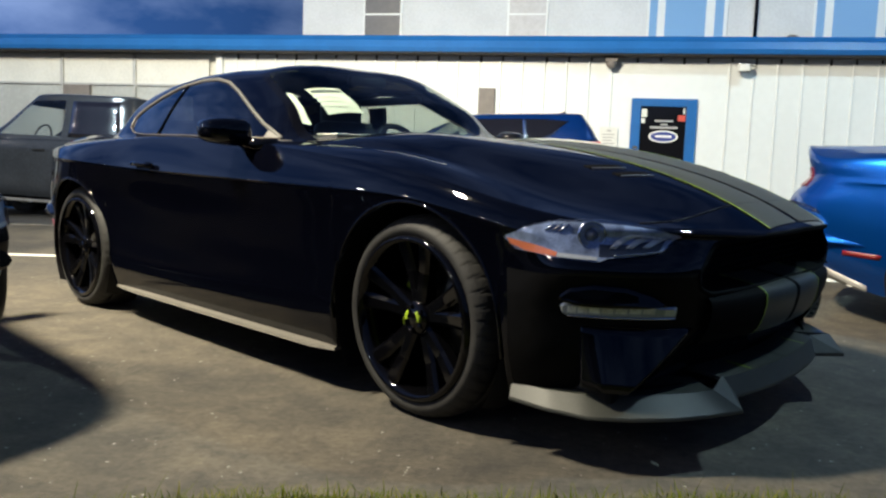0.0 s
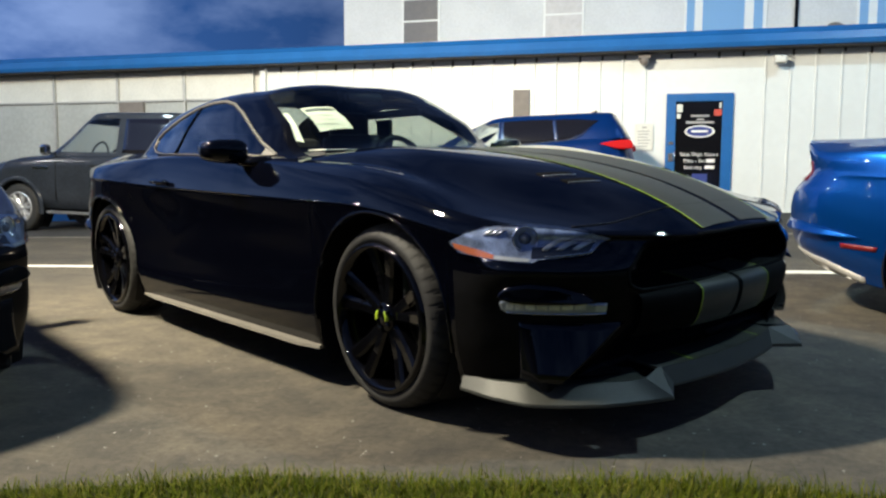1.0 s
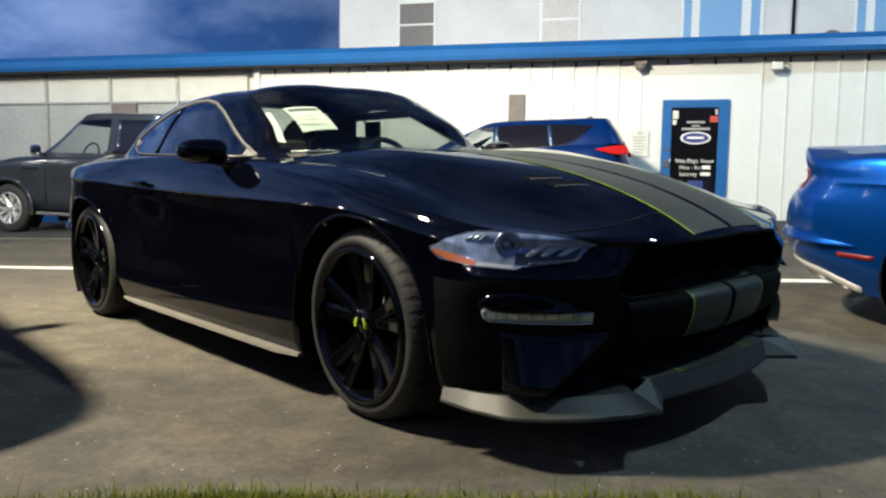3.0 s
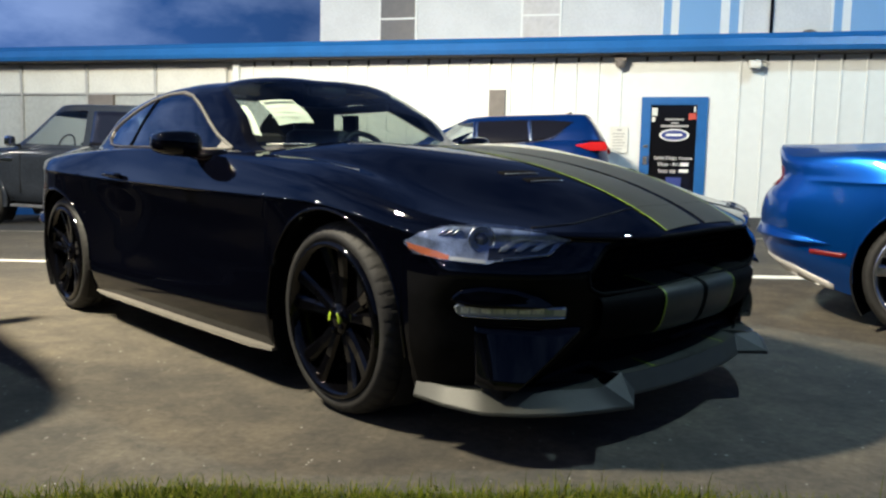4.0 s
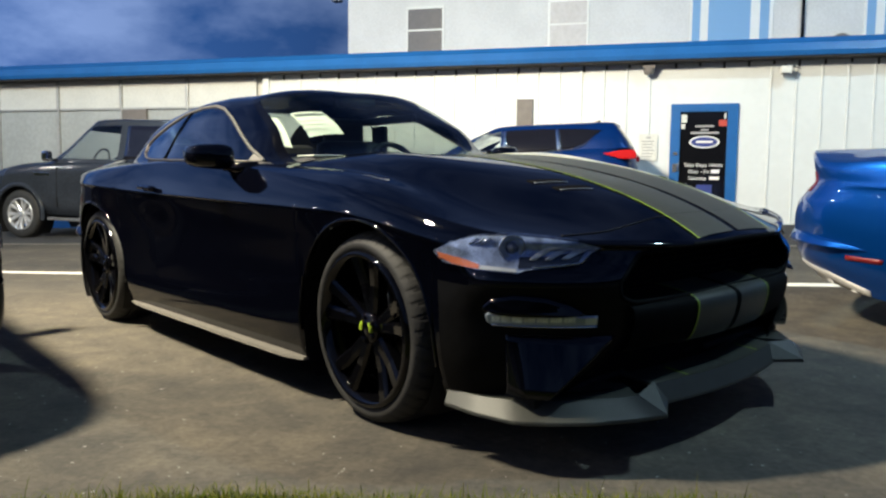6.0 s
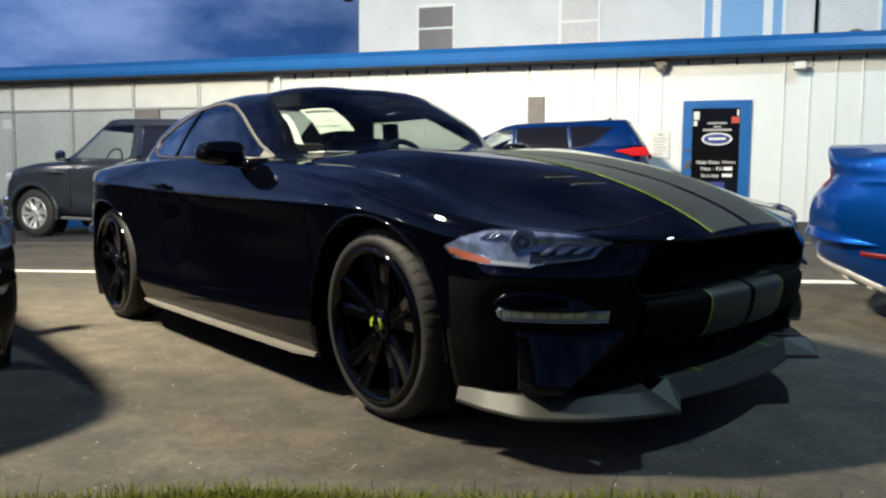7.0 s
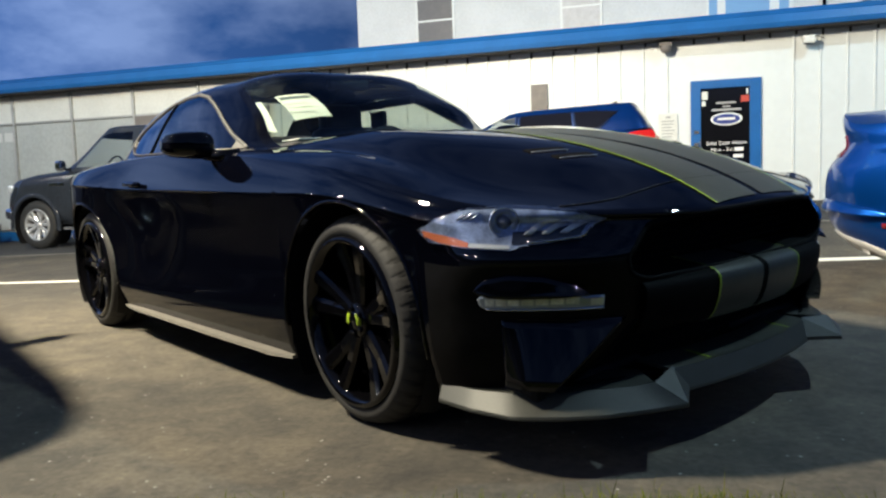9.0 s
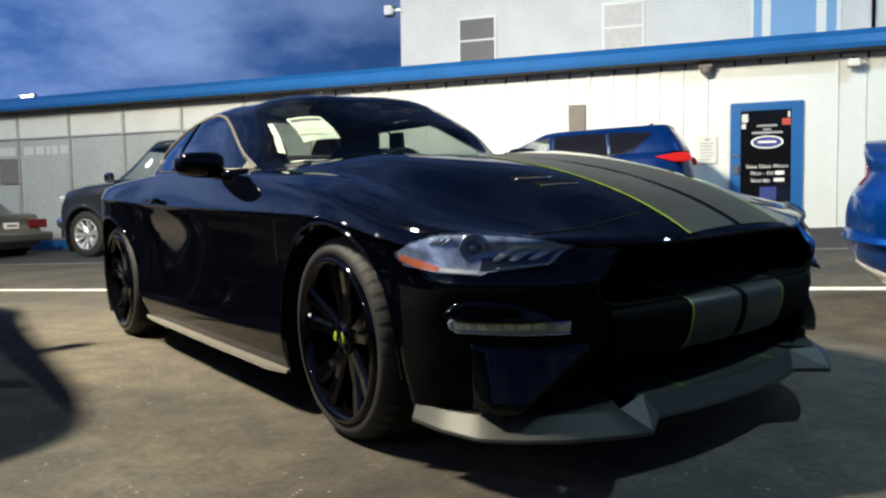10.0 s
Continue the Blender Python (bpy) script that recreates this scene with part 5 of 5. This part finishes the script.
def suv():
    z0 = 0.105
    t = thing("sport_utility", "deep blue compact sport utility parked by the wall", "car", pose(-2.55, 12.2, z0, 0, 1.7, 180))
    wh_ = ((0.0, 0.35), (-2.70, 0.35))
    # forward is towards the left of the lot
    rows = [ring_row(0.7, -3.35, 0.80, 0.25, 0.30), ring_row(0.85, -3.50, 0.90, 0.42, 0.45), ring_row(0.88, -3.52, 0.92, 0.65, 0.68), ring_row(0.82, -3.50, 0.92, 0.88, 0.95),
            ring_row(0.70, -3.46, 0.90, 0.98, 1.10), ring_row(0.45, -3.42, 0.86, 1.03, 1.20), ring_row(0.2, -3.40, 0.83, 1.06, 1.23)]
    hull("body", rows, M["suv_blue"], t, wh_, 0.40)
    part("hood", boxed(-0.7, 0.4, -0.80, 0.80, 0.95, 1.06, 0.05), M["suv_blue"], t)
    cab = [ring_row(-0.45, -3.46, 0.845, 1.08, 1.20, 0.35, 0.12), ring_row(-0.85, -3.38, 0.79, 1.30, 1.36, 0.35, 0.12), ring_row(-1.30, -3.26, 0.70, 1.50, 1.53, 0.35, 0.12),
           ring_row(-1.48, -3.20, 0.63, 1.565, 1.570, 0.35, 0.14), ring_row(-1.75, -2.8, 0.35, 1.60, 1.59, 0.3, 0.2), ring_row(-2.0, -2.6, 0.0, 1.605, 1.6, 0.3, 0.2)]
    w1 = [(-0.95, 1.16), (-1.36, 1.46), (-1.62, 1.49), (-1.62, 1.15)]
    skin, cols = hull("cabin", cab, M["suv_blue"], t, (), 0.1, (w1,), glass="clear_glass", screens=((1, -1.45, 0.66, 1.14, 1.49), (-1, -3.14, 0.60, 1.26, 1.50)))
    lie = lain_on(cols)
    for s in (-1, 1):
        f = lambda x, z, lift: lie(x, z, lift, s)
        sheet_of("side_glass", patch([(-1.64, 1.498), (-2.2, 1.50), (-2.75, 1.485), (-3.04, 1.455)], [(-1.64, 1.150), (-2.2, 1.172), (-2.62, 1.205), (-2.80, 1.27)], f, 0.006, 26, 8, 0.008), M["dark_glass"], t, "dark rear side glass")
        for x0, x1, w0 in ((-1.66, -1.67, 0.035), (-2.40, -2.44, 0.045)):
            sheet_of("window_post", patch([(x0, 1.495), (x0 - w0, 1.495)], [(x1, 1.17), (x1 - w0, 1.17)], f, 0.014, 3, 8, 0.006), M["chrome"], t, "chrome window post")
        bm = bmesh.new()
        wedge = [(-3.05, 1.128), (-3.30, 1.165), (-3.475, 1.170), (-3.515, 1.10), (-3.50, 1.045), (-3.30, 1.050)]
        inner, outer = ([bm.verts.new((x, s * y, z)) for x, z in wedge] for y in (0.70, 0.90))
        bm.faces.new(inner)
        bm.faces.new(outer[::-1])
        for i in range(6):
            bm.faces.new((inner[i], outer[i], outer[(i + 1) % 6], inner[(i + 1) % 6]))
        bmesh.ops.bevel(bm, geom=list(bm.edges), offset=0.012, segments=2, affect="EDGES")
        part("tail_light", bm, M["red_lens"], t, "red wedge shaped tail light")
        foot = [(-1.0, 1.135), (-1.64, 1.142), (-2.2, 1.164), (-2.62, 1.196), (-2.79, 1.245), (-2.92, 1.36)]
        sheet_of("glass_trim", tube([f(x, z, 0.012) for x, z in sample(foot, 30)], 0.008, 6), M["chrome"], t, "chrome line under the side glass")
        part("mirror", boxed(-0.9, -0.75, s * 0.9, s * 1.05, 1.02, 1.18, 0.04), M["suv_blue"], t)
    bm = bmesh.new()
    a0 = [(-2.78, 0.0, 1.59), (-2.98, 0.0, 1.59), (-2.96, 0.0, 1.655)]
    vs = [[bm.verts.new((x, y + e * 0.018, z)) for x, y, z in a0] for e in (-1, 1)]
    bm.faces.new(vs[0])
    bm.faces.new(vs[1][::-1])
    for i in range(3):
        bm.faces.new((vs[0][i], vs[1][i], vs[1][(i + 1) % 3], vs[0][(i + 1) % 3]))
    part("roof_antenna", bm, M["plastic"], t, "shark fin antenna")
    part("underbody", boxed(-3.2, 0.5, -0.7, 0.7, 0.22, 0.4, 0.03), M["plastic"], t)
    arches(t, wh_, 0.91, 0.40)
    for ax, hz in wh_:
        for s in (-1, 1):
            road_wheel(t, ax, s * 0.885, 0.35, M["alloy"], 0.22, 0.23)
    for s in (-1, 1):
        part("seat", boxed(-1.75, -1.6, s * 0.38 - 0.22, s * 0.38 + 0.22, 0.7, 1.36, 0.05), M["seat"], t)
        part("rear_seat", boxed(-2.6, -2.45, s * 0.36 - 0.3, s * 0.36 + 0.3, 0.7, 1.3, 0.05), M["seat"], t)
    part("cabin_lining", boxed(-3.0, -0.7, -0.60, 0.60, 0.5, 1.10, 0.05), M["interior"], t)


suv()


def sedan():
    t = thing("sedan", "old grey beige sedan with red tail lights", "car", pose(-15.35, 11.85, -0.26, 0, -1.0, 180))
    wh_ = ((0.0, 0.31), (-2.65, 0.31))
    rows = [ring_row(0.7, -3.5, 0.75, 0.25, 0.28), ring_row(0.85, -3.64, 0.86, 0.40, 0.42), ring_row(0.86, -3.64, 0.875, 0.55, 0.56), ring_row(0.8, -3.56, 0.87, 0.70, 0.74),
            ring_row(0.6, -3.54, 0.84, 0.82, 0.92), ring_row(0.3, -3.48, 0.76, 0.88, 0.965), ring_row(-0.1, -3.2, 0.40, 0.92, 0.98), ring_row(-0.4, -3.0, 0.0, 0.93, 0.985)]
    hull("body", rows, M["sedan_paint"], t, wh_, 0.36)
    cab = [ring_row(-0.7, -2.95, 0.80, 0.92, 0.96, 0.3, 0.3), ring_row(-1.15, -2.62, 0.70, 1.18, 1.20, 0.3, 0.3), ring_row(-1.45, -2.3, 0.60, 1.35, 1.36, 0.3, 0.3),
           ring_row(-1.6, -2.2, 0.30, 1.40, 1.40, 0.2, 0.2), ring_row(-1.7, -2.1, 0.0, 1.41, 1.41, 0.2, 0.2)]
    hull("cabin", cab, M["sedan_paint"], t, (), 0.1, ([(-1.05, 1.0), (-1.4, 1.3), (-2.35, 1.3), (-2.6, 1.02)],))
    part("rear_bumper", boxed(-3.72, -3.5, -0.87, 0.87, 0.42, 0.60, 0.04), M["sedan_paint"], t)
    for s in (-1, 1):
        part("tail_light", boxed(-3.585, -3.50, s * 0.42, s * 0.84, 0.68, 0.86, 0.02), M["red_marker"], t, "wide red tail light")
        for ax, hz in wh_:
            road_wheel(t, ax, s * 0.83, 0.31, M["alloy"], 0.19, 0.2)
    part("plate", boxed(-3.60, -3.55, -0.16, 0.16, 0.68, 0.80, 0.006), M["sign_white"], t, "pale blank plate")
    part("plate_bar", boxed(-3.604, -3.60, -0.11, 0.11, 0.72, 0.76), M["grey_box"], t)
    part("underbody", boxed(-3.3, 0.5, -0.7, 0.7, 0.2, 0.4, 0.03), M["plastic"], t)
    arches(t, wh_, 0.86, 0.36)


sedan()


# ---- on the building ----
M["door_black"] = shader("dark_door_glass", (0.006, 0.006, 0.008), 0.10, 0, 0.0)
M["logo_blue"] = shader("sign_blue", (0.02, 0.04, 0.22), 0.5)
M["red_sign"] = shader("sign_red", (0.5, 0.06, 0.04), 0.5)
M["grey_print"] = shader("grey_print", (0.35, 0.35, 0.36), 0.6)
M["pale_letter"] = shader("pale_lettering", (0.56, 0.57, 0.56), 0.6)
M["glow"] = shader("lit_lamp_face", (1, 1, 1), 0.4, emit=((1.0, 0.96, 0.88), 14.0))


def ellipse(cx, cz, rx, rz, y, n=40, y1=None):
    bm = bmesh.new()
    y1 = y + 0.004 if y1 is None else y1
    a = [bm.verts.new((cx + rx * math.cos(2 * math.pi * i / n), y, cz + rz * math.sin(2 * math.pi * i / n))) for i in range(n)]
    b_ = [bm.verts.new((v.co.x, y1, v.co.z)) for v in a]
    bm.faces.new(a)
    bm.faces.new(b_[::-1])
    for i in range(n):
        bm.faces.new((a[i], b_[i], b_[(i + 1) % n], a[(i + 1) % n]))
    return bm


def words(name, text, x, y, z, size, mat, parent):
    cu = bpy.data.curves.new(name, "FONT")
    cu.body, cu.size, cu.align_x, cu.extrude = text, size, "CENTER", 0.001
    tmp = bpy.data.objects.new(name, cu)
    scene.collection.objects.link(tmp)
    bpy.context.view_layer.update()
    me = bpy.data.meshes.new_from_object(tmp.evaluated_get(bpy.context.evaluated_depsgraph_get()))
    bpy.data.objects.remove(tmp)
    me.materials.clear()
    ob = part(name, me, mat, parent)
    ob.matrix_basis = pose(x, y, z, 90, 0, 0)
    return ob


def shop_door():
    y = WALL
    d = thing("door", "blue framed shop door with dark glass and white lettering", "door", kind="structure")
    x0, x1, zt, zb = 1.378, 2.426, 2.235, 0.20
    for a, b_, c, e in ((x0, x0 + 0.155, zb, zt), (x1 - 0.165, x1, zb, zt)):
        part("jamb", boxed(a, b_, y - 0.06, y + 0.02, c, e, 0.006), M["blue_metal"], d)
    part("head_frame", boxed(x0 + 0.155, x1 - 0.165, y - 0.06, y + 0.02, zt - 0.13, zt, 0.006), M["blue_metal"], d)
    part("bottom_rail", boxed(x0 + 0.155, x1 - 0.165, y - 0.05, y + 0.02, zb, zb + 0.22, 0.006), M["blue_metal"], d)
    gx0, gx1 = x0 + 0.155, x1 - 0.165
    part("glass", boxed(gx0, gx1, y - 0.03, y + 0.0, zb + 0.22, zt - 0.13), M["door_black"], d)
    f = y - 0.036
    cx = (gx0 + gx1) / 2 + 0.02
    part("logo_oval", ellipse(cx, 1.615, 0.235, 0.10, f), M["sign_white"], d)
    part("logo_inner", ellipse(cx, 1.615, 0.205, 0.080, f - 0.004), M["logo_blue"], d)
    part("logo_bar", boxed(cx - 0.13, cx + 0.13, f - 0.012, f - 0.005, 1.60, 1.635, 0.003), M["sign_white"], d)
    part("print_bar", boxed(cx - 0.15, cx + 0.14, f - 0.004, f, 1.855, 1.885), M["grey_print"], d)
    part("print_bar", boxed(cx - 0.06, cx + 0.06, f - 0.004, f, 1.80, 1.825), M["grey_print"], d)
    part("print_bar", boxed(cx - 0.22, cx + 0.22, f - 0.004, f, 1.745, 1.78), M["grey_print"], d)
    words("lettering", "Sales Dept. Hours", cx, f, 1.215, 0.082, M["sign_white"], d)
    words("lettering", "Mon - Fri", cx - 0.07, f, 1.105, 0.088, M["sign_white"], d)
    part("print_bar", boxed(cx + 0.12, cx + 0.25, f - 0.004, f, 1.108, 1.165), M["sign_white"], d)
    words("lettering", "Saturday", cx - 0.09, f, 1.000, 0.080, M["sign_white"], d)
    part("print_bar", boxed(cx + 0.10, cx + 0.25, f - 0.004, f, 1.003, 1.055), M["sign_white"], d)
    part("blue_notice", boxed(cx - 0.10, cx + 0.14, f - 0.004, f, 0.72, 0.92), M["logo_blue"], d)
    part("red_sticker", boxed(gx1 - 0.13, gx1 - 0.01, f - 0.004, f, 1.87, 1.97), M["red_sign"], d)
    for z0, z1, w in ((1.93, 2.06, 0.09), (1.83, 1.91, 0.06)):
        part("white_sticker", boxed(gx0 + 0.015, gx0 + 0.015 + w, f - 0.004, f, z0, z1), M["paper"], d)
    part("white_sticker", boxed(gx1 - 0.05, gx1 - 0.02, f - 0.004, f, 1.99, 2.08), M["paper"], d)
    for z0, z1 in ((1.40, 1.45), (1.12, 1.26)):
        part("lock_plate", boxed(x0 + 0.05, x0 + 0.13, y - 0.072, y - 0.055, z0, z1, 0.004), M["alloy"], d)
    sheet_of("door_pull", tube([(x0 + 0.14, y - 0.065, 1.14), (x0 + 0.15, y - 0.11, 1.15), (x0 + 0.15, y - 0.11, 1.28), (x0 + 0.14, y - 0.065, 1.29)], 0.010, 8), M["alloy"], d)


shop_door()


def notice():
    t = thing("notice", "small white printed notice on the siding", "sign")
    part("board", boxed(0.885, 1.18, WALL - 0.034, WALL - 0.022, 1.31, 1.745, 0.003), M["white_panel"], t)
    for k in range(6):
        part("print_bar", boxed(0.93, 1.13 - 0.02 * (k % 3), WALL - 0.036, WALL - 0.033, 1.62 - 0.05 * k, 1.637 - 0.05 * k), M["grey_print"], t)
    part("print_bar", boxed(1.00, 1.07, WALL - 0.036, WALL - 0.033, 1.675, 1.705), M["grey_print"], t)


notice()
tagged(part("wall_vent", boxed(-1.19, -0.91, WALL - 0.05, WALL - 0.0, 1.90, 2.36, 0.008), M["grey_box"]), "grey brown vent cover on the white siding", "vent")
tagged(part("wall_panel", boxed(-9.24, -8.68, WALL - 0.02, WALL + 0.055, 1.75, 2.30, 0.006), M["grey_box"]), "grey brown panel in the shop front", "panel")
tagged(part("wall_panel", boxed(-14.46, -13.90, WALL - 0.02, WALL + 0.055, 1.31, 1.88, 0.006), M["grey_box"]), "dark grey notice panel in the shop window", "panel")
for x0, x1 in ((-14.6, -14.0), (-13.74, -13.45), (-13.38, -13.12), (-13.06, -12.95), (-12.9, -12.72), (-12.66, -12.40)):
    tagged(part("window_lettering", boxed(x0, x1, WALL + 0.042, WALL + 0.049, 1.95, 2.14, 0.002), M["pale_letter"]), "pale block of window lettering", "lettering", "window lettering")


def dome():
    t = thing("security_camera", "grey dome security camera under the roof edge", "camera", pose(1.008, WALL - 0.16, 2.80))
    part("bracket", boxed(-0.10, 0.10, -0.08, 0.16, 0.0, 0.05, 0.01), M["grey_box"], t)
    part("dome", mesh("dome", *[(lambda v, f: ([(x, z, -abs(y)) for x, y, z in v], f))(*revolve([(0.085, 0.0), (0.085, 0.04), (0.07, 0.075), (0.045, 0.10), (0.0, 0.11)], 20))][0]), M["grey_box"], t)


dome()


def wall_lamp(x, z, y):
    t = thing("wall_light", "small twin flood light on a bracket", "light", pose(x, y, z))
    part("bracket", boxed(-0.05, 0.05, -0.03, 0.03, -0.06, 0.06, 0.008), M["alloy"], t)
    sheet_of("arm", tube([(0, 0, 0.02), (0, -0.09, 0.05), (0, -0.13, 0.0)], 0.016, 8), M["alloy"], t)
    part("lamp_head", boxed(-0.085, 0.085, -0.24, -0.08, -0.10, 0.02, 0.02), M["white_panel"], t)
    part("lamp_face", boxed(-0.07, 0.07, -0.22, -0.10, -0.108, -0.101), M["dark_glass"], t)
    sheet_of("cable", tube([(0.05, -0.01, 0.02), (0.14, -0.015, 0.03), (0.24, -0.01, -0.01)], 0.008, 6), M["alloy"], t)


wall_lamp(3.08, 2.76, WALL - 0.03)


def gooseneck():
    t = thing("vent_hood", "grey gooseneck vent on the upper wall", "vent", pose(4.30, 16.88, 3.55))
    pts = [(0, -0.02, -0.3), (0, -0.16, -0.25)] + [(0.0 + 0.14 * (1 - math.cos(a)), -0.16, 0.02 + 0.16 * math.sin(a)) for a in np.linspace(0, math.pi * 0.9, 10)]
    sheet_of("pipe", tube(pts, 0.07, 12), M["grey_box"], t)
    part("hood", boxed(0.20, 0.40, -0.24, -0.08, -0.06, 0.06, 0.02), M["near_black"], t)


gooseneck()


def corner_flood():
    t = thing("flood_light", "grey flood light on the corner of the upper storey", "light", pose(-5.62, 16.95, 5.06))
    part("bracket", boxed(-0.16, 0.02, -0.05, 0.05, -0.04, 0.04, 0.01), M["alloy"], t)
    part("lamp_head", boxed(-0.36, -0.14, -0.16, 0.06, -0.14, 0.12, 0.04), M["alloy"], t)
    part("lamp_face", boxed(-0.33, -0.17, -0.172, -0.161, -0.11, 0.09), M["lens_white"], t)


corner_flood()


def roof_flood():
    t = thing("flood_light", "lit flood light above the roof edge", "light", pose(-16.8, 16.8, 3.50))
    sheet_of("pole", tube([(0, 0, -0.125), (0, 0, 0.2)], 0.03, 8), M["alloy"], t)
    part("lamp_head", boxed(-0.25, 0.25, -0.02, 0.12, 0.18, 0.36, 0.02), M["alloy"], t)
    part("lamp_face", boxed(-0.22, 0.22, -0.032, -0.021, 0.20, 0.34), M["glow"], t)


roof_flood()


# ---- the verge ----
def edge_y(x):
    return 2.15 + 0.26 * x + 0.05 * math.sin(2.1 * x) + 0.03 * math.sin(5.3 * x + 1)


def verge():
    xs_ = np.linspace(-9, 12, 140)
    v = []
    for x in xs_:
        e = edge_y(x)
        for d, z in ((-8.0, 0.03), (-1.2, 0.035), (-0.4, 0.028), (-0.1, 0.016), (0.06, 0.004), (0.12, -0.01)):
            v.append((x, e + d, z + 0.006 * noise.noise((x * 3, d * 3, 0))))
    tagged(part("verge", mesh("verge", v, grid_faces(len(xs_), 6)), M["soil"]), "strip of turf along the asphalt edge", "verge", kind="structure")
    rng = random.Random(7)
    gv, gf = [], []

    def blade(x, y, h, w, lean, turn):
        z = 0.012
        dx, dy = math.cos(turn), math.sin(turn)
        ax, ay = math.cos(turn + 1.57) * w, math.sin(turn + 1.57) * w
        k = len(gv)
        for t, ww in ((0, 1.0), (0.45, 0.8), (0.8, 0.45)):
            ox, oy, oz = x + dx * lean * t * t, y + dy * lean * t * t, z + h * t * (1 - 0.12 * t * lean / max(h, 0.01))
            gv.append((ox - ax * ww, oy - ay * ww, oz))
            gv.append((ox + ax * ww, oy + ay * ww, oz))
        gv.append((x + dx * lean, y + dy * lean, z + h * (1 - 0.12 * lean / max(h, 0.01))))
        gf.extend([(k, k + 1, k + 3, k + 2), (k + 2, k + 3, k + 5, k + 4), (k + 4, k + 5, k + 6)])

    for _ in range(95000):
        x = rng.uniform(-2.6, 3.8)
        d = -1.1 * rng.random() ** 1.5
        y = edge_y(x) + d + rng.gauss(0, 0.035)
        clump = 0.6 + 0.8 * (0.5 + 0.5 * noise.noise((x * 2.3, y * 2.3, 3)))
        h = rng.uniform(0.014, 0.054) * clump
        blade(x, y, h, rng.uniform(0.0009, 0.0020), rng.uniform(0.01, 0.05), rng.uniform(0, 6.28))
    for _ in range(130):
        x = rng.uniform(-2.4, 3.6)
        blade(x, edge_y(x) + rng.uniform(-0.25, 0.10), rng.uniform(0.05, 0.12), 0.0014, rng.uniform(0.01, 0.05), rng.uniform(0, 6.28))
    tagged(part("grass", mesh("grass", gv, gf, False), grass_material()), "short uneven green and straw coloured grass", "grass", kind="stuff")


def grass_material():
    m = shader("grass_blades", (0.07, 0.10, 0.015), 0.8, spec=0.08)
    n, l = m.node_tree.nodes, m.node_tree.links
    geo, ramp = n.new("ShaderNodeNewGeometry"), n.new("ShaderNodeValToRGB")
    e = ramp.color_ramp.elements
    e[0].position, e[0].color = 0.0, (0.042, 0.062, 0.004, 1)
    e[1].position, e[1].color = 1.0, (0.19, 0.165, 0.045, 1)
    mid = ramp.color_ramp.elements.new(0.7)
    mid.color = (0.105, 0.125, 0.006, 1)
    l.new(geo.outputs["Random Per Island"], ramp.inputs["Fac"])
    l.new(ramp.outputs["Color"], n["Principled BSDF"].inputs["Base Color"])
    return m


verge()


# ---- unseen woods behind the lot, added to darken low reflections ----
def unseen_woods():
    rng = random.Random(11)
    v, f = [], []
    nn = 150
    for i in range(nn):
        q = math.radians(165 + 225 * i / (nn - 1))
        far = 46 + 4 * noise.noise((i * 0.13, 2, 0))
        top = 6.2 + 2.0 * noise.noise((i * 0.11, 0, 0)) + 1.3 * rng.random()
        for d, z in ((0.0, -1.0), (-1.2, top * 0.5), (0.0, top * 0.86), (1.6, top), (5.0, top * 0.7), (6.0, -1.0)):
            v.append(((far + d) * math.cos(q), (far + d) * math.sin(q), z + 0.5 * rng.random() * (z > 0)))
    f = grid_faces(nn, 6)
    tagged(part("unseen_woods", mesh("unseen_woods", v, f, False), shader("far_foliage", (0.035, 0.05, 0.018), 0.9, 0, 0, 0.5, 0.6, 1.0, 2.0)), "unseen dark line of trees, added for the paint to mirror", "woods", kind="stuff")


unseen_woods()
